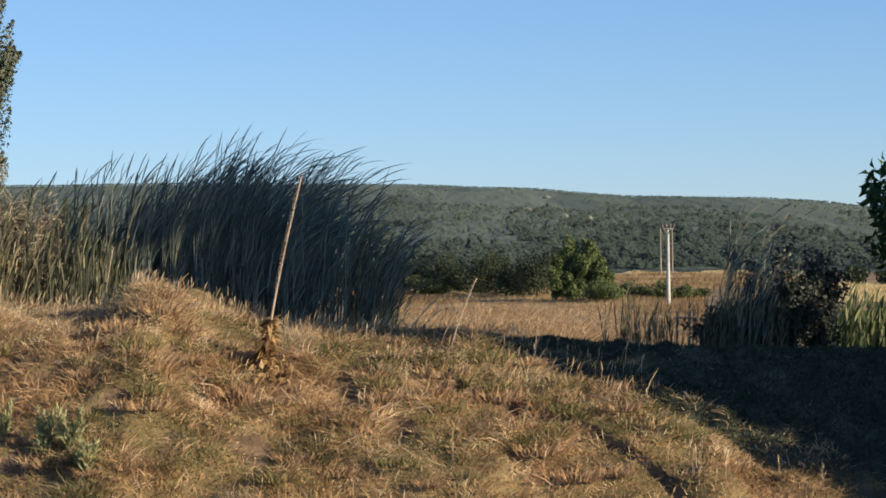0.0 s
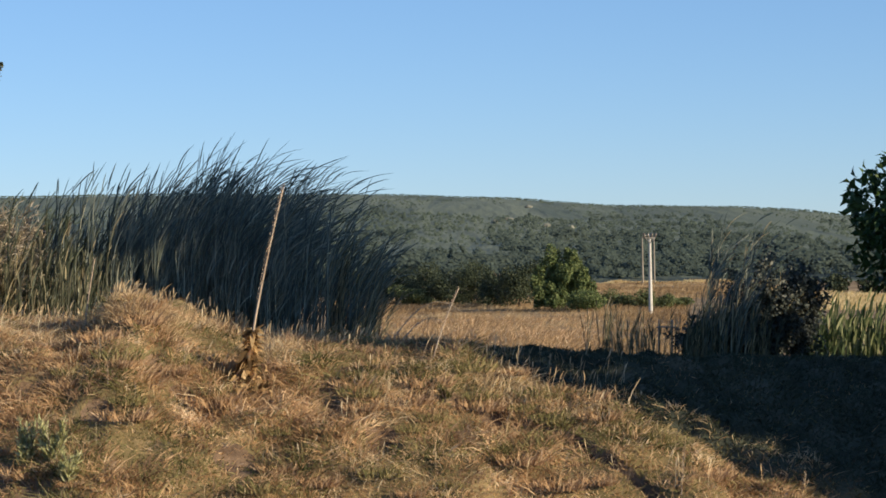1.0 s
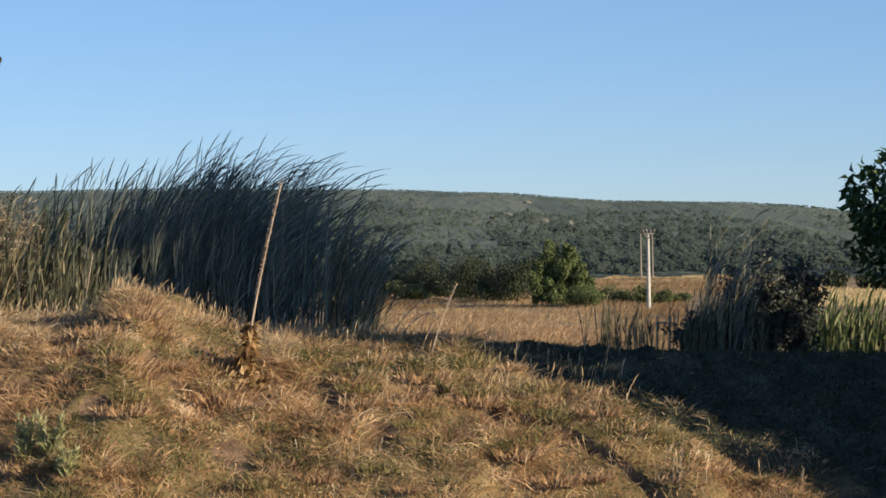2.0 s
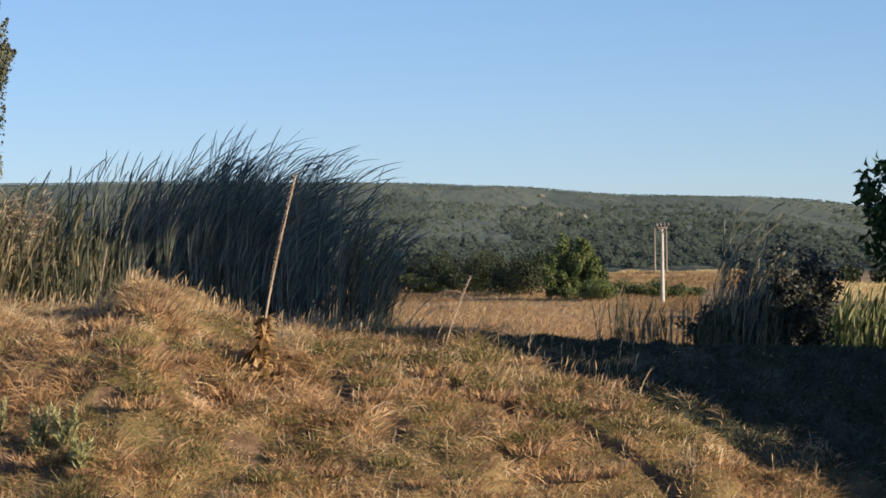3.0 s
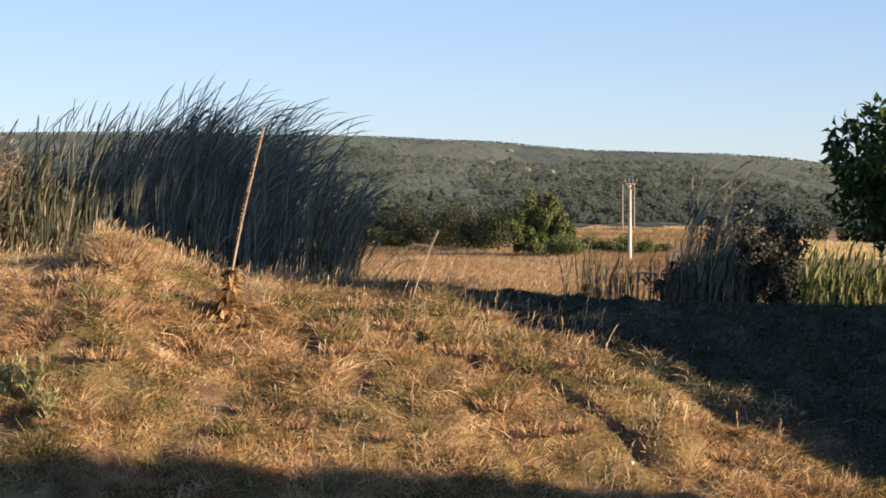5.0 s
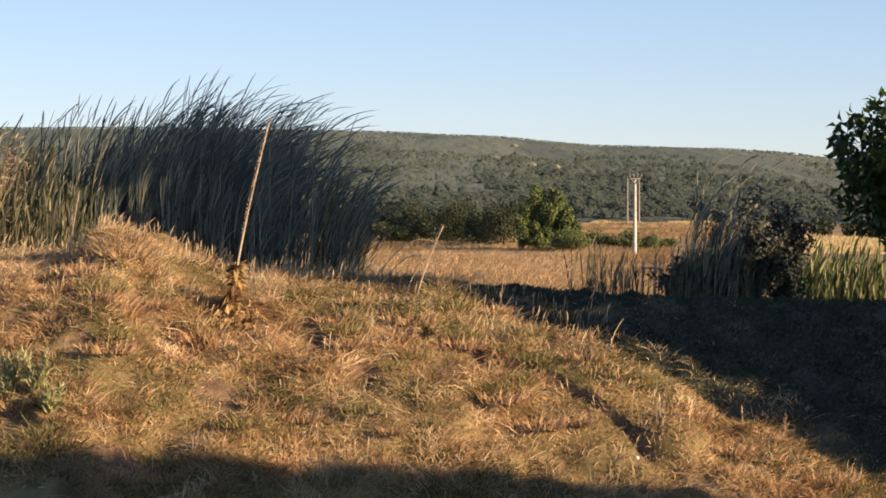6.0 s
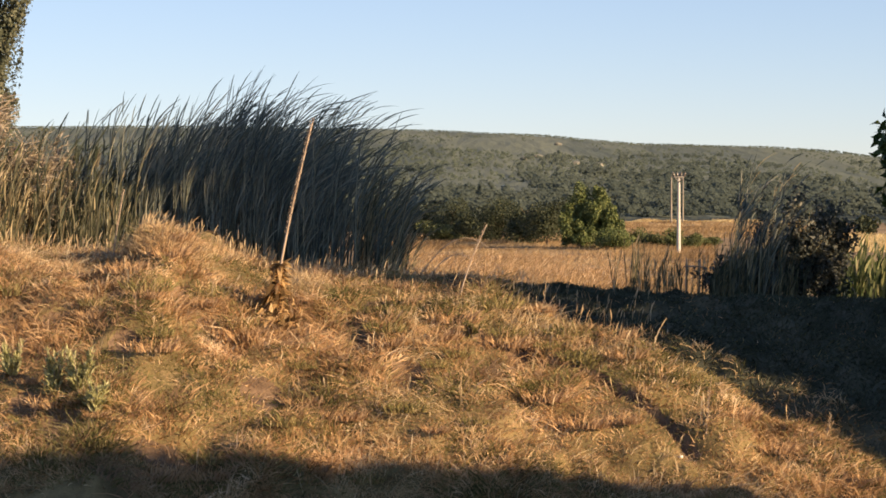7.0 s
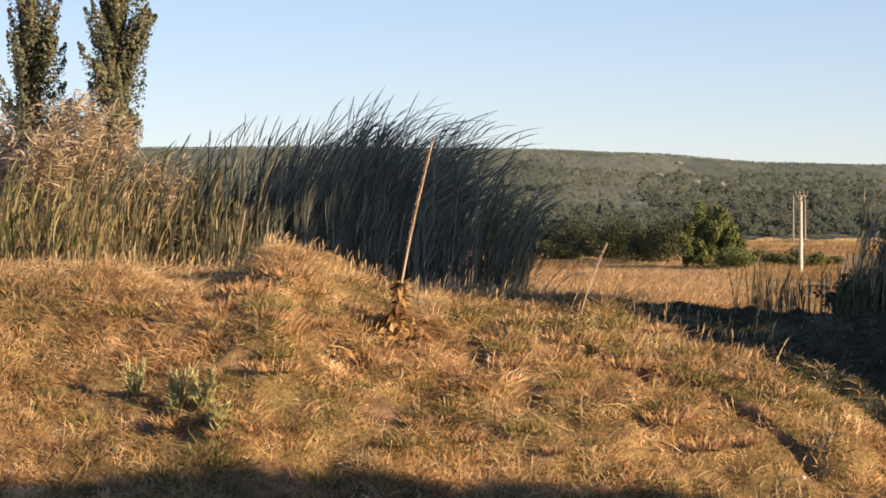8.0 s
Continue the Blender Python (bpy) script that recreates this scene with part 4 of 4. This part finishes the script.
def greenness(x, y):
    # the beyond_brow term greens the grass to deepen the shade there
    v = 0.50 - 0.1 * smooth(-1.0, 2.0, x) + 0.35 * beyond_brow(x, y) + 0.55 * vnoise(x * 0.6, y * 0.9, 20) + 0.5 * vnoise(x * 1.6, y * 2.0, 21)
    for px, py, r, k in PATCHES:
        v = v + k * np.exp(-((x - px) ** 2 + (y - py) ** 2) / r ** 2)
    return np.clip(v, 0, 1)


def unevenness(x, y):
    return np.clip(0.95 + 0.9 * vnoise(x * 1.1, y * 1.3, 24) + 0.75 * vnoise(x * 2.6, y * 3.2, 25), 0.34, 2.3) * (1 - 0.5 * beyond_brow(x, y)) * (1 - 0.4 * smooth(1.5, 2.2, x) * smooth(-0.5, -0.15, brow_off(x, y)))


BANK_X, BANK_Y = (-8.2, 6.1), (23.2, 31.5)
# dry and pale grass thinned beyond the brow, so the shaded flat looks darker
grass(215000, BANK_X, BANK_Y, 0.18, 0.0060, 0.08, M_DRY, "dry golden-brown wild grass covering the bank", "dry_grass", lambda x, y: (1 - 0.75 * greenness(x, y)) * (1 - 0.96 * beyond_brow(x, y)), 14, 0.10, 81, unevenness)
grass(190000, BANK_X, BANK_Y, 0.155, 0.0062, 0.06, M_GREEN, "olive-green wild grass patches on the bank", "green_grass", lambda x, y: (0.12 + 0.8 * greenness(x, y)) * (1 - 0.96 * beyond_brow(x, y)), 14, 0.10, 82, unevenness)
grass(120000, BANK_X, (23.2, 31.0), 0.10, 0.0065, 0.04, M_DRY, "short matted dry grass between the tufts", "dry_grass", lambda x, y: (1 - 0.8 * greenness(x, y)) * (1 - 0.9 * beyond_brow(x, y)), 10, 0.16, 86, None, 2)
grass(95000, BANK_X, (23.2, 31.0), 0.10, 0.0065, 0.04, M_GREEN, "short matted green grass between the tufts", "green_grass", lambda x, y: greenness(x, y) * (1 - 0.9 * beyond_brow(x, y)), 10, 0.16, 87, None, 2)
grass(46000, BANK_X, BANK_Y, 0.23, 0.0040, 0.12, M_PALE, "pale straw-coloured tall grass tufts", "straw_grass", lambda x, y: np.clip(0.1 + 1.1 * vnoise(x * 0.9, y * 0.9, 22), 0, 1) * (1 - beyond_brow(x, y)), 10, 0.10, 83, k=4)
# dark turf stands in for deep shade on the flat
grass(150000, (-0.4, 6.6), (24.6, 36.5), 0.11, 0.007, 0.05, M_SHADETURF, "short dense turf coloured dark for shade on the flat behind the bank", "shade_turf", beyond_brow, 12, 0.13, 94)
grass(40000, (-12, 9), (31.0, 36.5), 0.16, 0.005, 0.1, M_DRY, "dry golden wild grass on the bank top", "dry_grass", lambda x, y: (1 - 0.8 * greenness(x, y)) * (1 - 0.96 * beyond_brow(x, y)), seed=84)
grass(30000, (-12, 9), (31.0, 36.5), 0.15, 0.005, 0.1, M_GREEN, "olive-green wild grass on the bank top", "green_grass", lambda x, y: greenness(x, y) * (1 - 0.8 * beyond_brow(x, y)), seed=88)
grass(9000, (-4.6, -3.6), (28.3, 29.3), 0.21, 0.0038, 0.02, M_PALE, "dense golden grass clump on a mound", "straw_grass", lambda x, y: np.exp(-((x + 4.25) / 0.28) ** 2), 12, 0.05, 85, k=4)
grass(12000, (-8.2, -4.3), (26.3, 28.8), 0.18, 0.0042, 0.06, M_PALE, "pinkish straw grass below the bank top", "straw_grass", lambda x, y: np.clip(0.3 + 0.9 * vnoise(x * 1.2, y * 1.4, 30), 0, 1), 12, 0.09, 106)
grass(4000, (-2.9, -1.9), (28.2, 29.2), 0.26, 0.0042, 0.03, M_PALE, "upright straw grass tuft on the bank top", "straw_grass", lambda x, y: np.exp(-((x + 2.36) / 0.2) ** 2), 14, 0.07, 105, k=4)


grass(17000, (-8.2, -3.0), (28.0, 30.0), 0.27, 0.0036, 0.10, M_PALE, "tall thin straw stalks on the top of the bank", "straw_grass", lambda x, y: np.clip(0.1 + 1.3 * vnoise(x * 1.6, y * 1.2, 29), 0, 1) * (1 - 0.8 * np.exp(-((x + 4.9) / 0.35) ** 2)), 9, 0.07, 90, k=4)


def edge_line(x, y):
    """Nearness to the diagonal brow of the bank."""
    return np.exp(-((brow_off(x, y) + 0.32) / 0.24) ** 2)


grass(26000, (0.2, 5.4), (24.0, 29.0), 0.25, 0.0042, 0.08, M_PALE, "straw-coloured grass along the brow of the bank", "straw_grass", edge_line, 12, 0.08, 89, lambda x, y: 1 - 0.52 * smooth(1.3, 2.2, x), k=4)


# pale grass paints the streak of low sun along the lip
grass(9000, (1.5, 4.2), (25.2, 28.0), 0.16, 0.005, 0.06, M_PALE, "thin strip of pale grass for the sunlit streak on the lip", "straw_grass", lambda x, y: np.exp(-((brow_off(x, y) - 0.43) / 0.07) ** 2), 8, 0.05, 104)


def seed_heads(n, xs, ys, length, material, label, seed, dens=None):
    """Upright grass stalks that carry a plume."""
    g = np.random.default_rng(seed)
    x, y = g.uniform(*xs, n), g.uniform(*ys, n)
    if dens is not None:
        k = g.random(n) < dens(x, y)
        x, y = x[k], y[k]
    n = len(x)
    L = length * g.uniform(0.5, 1.2, n)
    base = np.stack([x, y, ground(x, y) - 0.01], -1)
    d = np.stack([g.normal(0.06, 0.16, n), g.normal(0, 0.16, n), np.ones(n)], -1)
    q = np.array([0, 0.35, 0.62, 0.72, 0.86, 1.0])[None, :, None]
    line = base[:, None] + d[:, None] * L[:, None, None] * q + np.stack([g.normal(0.08, 0.12, n), 0 * x, -0.04 + 0 * x], -1)[:, None] * L[:, None, None] * q ** 3
    wd = g.uniform(0.7, 1.3, (n, 1)) * np.array([0.0022, 0.002, 0.002, 0.0062, 0.0055, 0.001])[None]
    stuff("seed_head_grass", ribbons(line, wd, unit(np.stack([np.ones(n), g.normal(0, 0.5, n), 0 * x], -1))), material, label, "grass")


HEADS = "upright straw-coloured grass stalks with feathery seed heads"
seed_heads(1800, BANK_X, (23.0, 31.0), 0.30, M_PALE, HEADS, 101, lambda x, y: np.clip(0.15 + 0.9 * vnoise(x * 0.7, y * 0.9, 27), 0, 1) * (1 - 0.95 * smooth(-0.5, -0.1, brow_off(x, y)) * smooth(0.5, 1.6, x)))
seed_heads(460, (-10.0, -1.2), (29.0, 33.0), 0.30, M_PALE, HEADS, 102)
seed_heads(90, (0.3, 2.0), (26.6, 28.6), 0.32, M_PALE, HEADS, 103)
seed_heads(60, (-4.55, -4.1), (28.7, 29.2), 0.27, M_PALE, HEADS, 107)


def tussock_mesh(n, h, r, lean, seed):
    g = np.random.default_rng(seed)
    a, d = g.uniform(0, 2 * np.pi, n), r * np.sqrt(g.random(n))
    base = np.stack([np.cos(a) * d, np.sin(a) * d, -0.04 + 0 * a], -1)
    L = h * g.uniform(0.45, 1.15, n)
    way = np.stack([np.cos(a) * d / r * 0.55 + lean + g.normal(0, 0.22, n), np.sin(a) * d / r * 0.55 + g.normal(0, 0.22, n), np.ones(n)], -1)
    q = np.linspace(0, 1, 4)[None, :, None]
    flop = np.stack([g.normal(lean, 0.4, n), g.normal(0, 0.4, n), -g.uniform(0.0, 0.7, n)], -1)
    line = base[:, None] + unit(way)[:, None] * L[:, None, None] * q + flop[:, None] * L[:, None, None] * q ** 2 * 0.6
    wd = 0.006 * g.uniform(0.6, 1.4, (n, 1)) * (1 - np.linspace(0, 1, 4)[None] ** 2 * 0.95)
    return ribbons(line, wd, unit(np.cross(way, g.normal(size=(n, 3)) * np.array([0.4, 1, 0.3]))))


def tussock(n, h, r, lean, material, label, seed):
    v, t = tussock_mesh(n, h, r, lean, seed)
    me = mesh_from("grass_tussock", v, t)
    me.materials.append(material)
    return tagged(new("grass_tussock", me), label, "grass tuft", "tussocks on the bank")


TUSSOCKS = [tussock(110, 0.20, 0.20, 0.06, M_PALE, "thick straw-coloured grass tussock on the slope", 111),
            tussock(180, 0.19, 0.24, 0.05, M_DRY, "low golden-brown grass tussock on the slope", 112),
            tussock(180, 0.17, 0.24, 0.06, M_GREEN, "olive-green grass tussock on the slope", 113)]
spots = [(-4.3, 28.9, 2), (-4.05, 28.8, 1), (-3.7, 28.7, 2), (-0.6, 27.0, 1), (-0.4, 26.5, 2), (0.65, 27.8, 1), (1.05, 27.6, 1), (1.5, 27.4, 1), (0.9, 27.3, 2)]
gt = np.random.default_rng(115)
for px, py, rx, ry, depth in PITS:
    for side in (-0.1, 0.16):
        spots.append((px + 1.2 * rx + 0.16, py + side, 1 + int(side > 0)))
while len(spots) < 92:
    x, y, k = gt.uniform(-7.5, 5.5), gt.uniform(23.4, 29.0), int(gt.choice(3, p=[0.0, 0.6, 0.4]))
    if all((x - a) ** 2 + (y - b) ** 2 > 0.2 for a, b, c in spots) and abs(float(gully_off(x, y)[0])) > 0.3 and float(brow_off(x, y)) < -0.1:
        spots.append((x, y, k))
for i, (x, y, k) in enumerate(spots):
    m = pose(x, y, float(ground(x, y)), 0, 0, gt.uniform(0, 60))
    TUSSOCKS[k].scale = (gt.uniform(0.7, 1.35),) * 3
    if any(j == k for _, _, j in spots[:i]):
        copy_thing(TUSSOCKS[k], m)
    else:
        TUSSOCKS[k].location = (x, y, float(ground(x, y)))


# ---- hay meadow on the plain ----
def meadow(n, xs, ys, length, width, material, label, seed):
    g = np.random.default_rng(seed)
    y = np.sqrt(g.uniform(ys[0] ** 2, ys[1] ** 2, n))
    x = y * g.uniform(*xs, n)
    L = length * g.uniform(0.4, 1.2, n) * np.clip(1 + 0.6 * vnoise(x * 0.25, y * 0.1, 26) + 0.8 * vnoise(x * 0.5 + y * 0.13, y * 0.05, 28), 0.3, 2.4)
    base = np.stack([x, y, ground(x, y) - 0.02], -1)
    d = np.stack([g.normal(0.1, 0.6, n), g.normal(0, 0.4, n), np.ones(n)], -1)
    q = np.linspace(0, 1, 2)[None, :, None]
    line = base[:, None] + d[:, None] * L[:, None, None] * q + np.array([0.35, 0, -0.2]) * L[:, None, None] * q ** 2
    wd = width * g.uniform(0.5, 1.4, (n, 1)) * np.array([1, 0.25])[None]
    side = unit(np.stack([np.ones(n), g.normal(0, 0.5, n), 0 * x], -1))
    stuff("meadow_grass", ribbons(line, wd, side), material, label, "grass")


meadow(40000, (-0.06, 0.10), (110, 300), 0.42, 0.035, M_HAYGRASS, "golden hay grass on the flat meadow", 95)
meadow(4600, (-0.05, 0.06), (95, 215), 0.80, 0.03, M_DRY, "taller dry tufts standing in the hay meadow", 98)
meadow(13000, (0.15, 0.21), (225, 285), 0.6, 0.06, M_STRAW, "bright yellow straw strip beside the trees", 96)
meadow(5000, (0.03, 0.15), (405, 412), 0.45, 0.08, M_STRAW, "pale dry strip along the foot of the hill", 99)
meadow(16000, (0.03, 0.14), (290, 410), 0.4, 0.06, M_HAYGRASS, "reddish stubble of the farther field", 97)


# ---- small things ----
def stone(x, y, size, label, seed):
    g = np.random.default_rng(seed)
    bm = bmesh.new()
    bmesh.ops.create_icosphere(bm, subdivisions=2, radius=size)
    for v in bm.verts:
        v.co *= 1 + 0.25 * noise.noise(v.co * (1.6 / size) + Vector((seed, 0, 0)))
        v.co.z *= 0.6
    me = bpy.data.meshes.new("stone")
    bm.to_mesh(me)
    bm.free()
    me.materials.append(M_STONE)
    ob = new("stone", me)
    ob.location = (x, y, float(ground(x, y)) + size * 0.25)
    return tagged(ob, label, "stone")


stone(2.12, 25.0, 0.034, "small pale stone lying by the eroded step", 3)
stone(0.06, 26.9, 0.022, "small whitish stone in the grass", 5)


def wooden_frame(x, y):
    z = float(ground(x, y))
    t = thing("wooden_frame", "small weathered wooden frame of two posts and a bar", "frame", (x, y, z))
    for px in (-0.11, 0.11):
        solid("post", tube([(px, 0, -0.1), (px, 0, 0.4), (px + 0.01, 0, 0.72), (px + 0.01, 0, 0.73)], [0.016, 0.015, 0.013, 0.01], 6), M_STALK, t)
    solid("crossbar", tube([(-0.16, -0.02, 0.60), (0, -0.02, 0.61), (0.16, -0.02, 0.60), (0.165, -0.02, 0.60)], [0.014, 0.014, 0.014, 0.01], 6), M_STALK, t)


wooden_frame(3.35, 37.2)


def fence_post(x, y):
    z = float(ground(x, y))
    solid_post = solid("fence_post", tube([(0, 0, -0.2), (0, 0, 0.8), (0, 0, 1.5), (0, 0, 1.56)], [0.11, 0.10, 0.10, 0.05], 8), M_CONCRETE)
    solid_post.location = (x, y, z)
    tagged(solid_post, "whitish fence post by the straw strip", "fence post")


fence_post(51.8, 280)


def dry_branch(x, y, reach, rise, seed):
    """A thin bare branch that arches out of the reeds."""
    g = np.random.default_rng(seed)
    z = float(ground(x, y))
    t = thing("dry_branch", "thin bare branch arching out of the reeds", "branch", (x, y, z))
    q = np.linspace(0, 1, 10)
    path = np.stack([reach * q, 0.1 * q, rise * np.sin(q * 2.2) / 0.95 * (1 - 0.15 * q)], 1)
    stem = solid("stem", tube(path, 0.010 * (1.1 - 0.8 * q), 6), M_STALK, t)
    for i, k in enumerate((3, 5, 7)):
        p = path[k]
        w = np.array([0.16, 0, 0.10 - 0.06 * i])
        solid("twig", tube(p + w * np.linspace(0, 1, 4)[:, None], [0.005, 0.004, 0.003, 0.001], 5), M_STALK, stem)


dry_branch(-1.15, 35.3, 1.15, 0.72, 7)
dry_branch(-1.0, 35.2, 0.75, 0.48, 8)


def rock_outcrop(x, y, w, h, seed):
    """A pale weathered ledge on the hillside."""
    bm = bmesh.new()
    bmesh.ops.create_icosphere(bm, subdivisions=3, radius=1)
    for v in bm.verts:
        k = 1 + 0.35 * noise.noise(v.co * 1.7 + Vector((seed, 0, 0)))
        v.co = Vector((v.co.x * w / 2 * k, v.co.y * w / 3 * k, v.co.z * h * k))
    me = bpy.data.meshes.new("rock_outcrop")
    bm.to_mesh(me)
    bm.free()
    me.materials.append(M_LEDGE)
    ob = new("rock_outcrop", me)
    ob.location = (x, y, float(ground(x, y)) + 0.5)
    return tagged(ob, "dull tan rock ledge among the hill scrub", "rock", "ledges on the hill")


for i, (x, y, w, h) in enumerate(((38.4, 795, 4.2, 1.2), (31.1, 808, 3.2, 0.9), (18.5, 861, 3.6, 0.8), (12.5, 822, 2.4, 0.8), (31.7, 1046, 3.5, 0.8))):
    rock_outcrop(x, y, w, h, 3.7 * i)
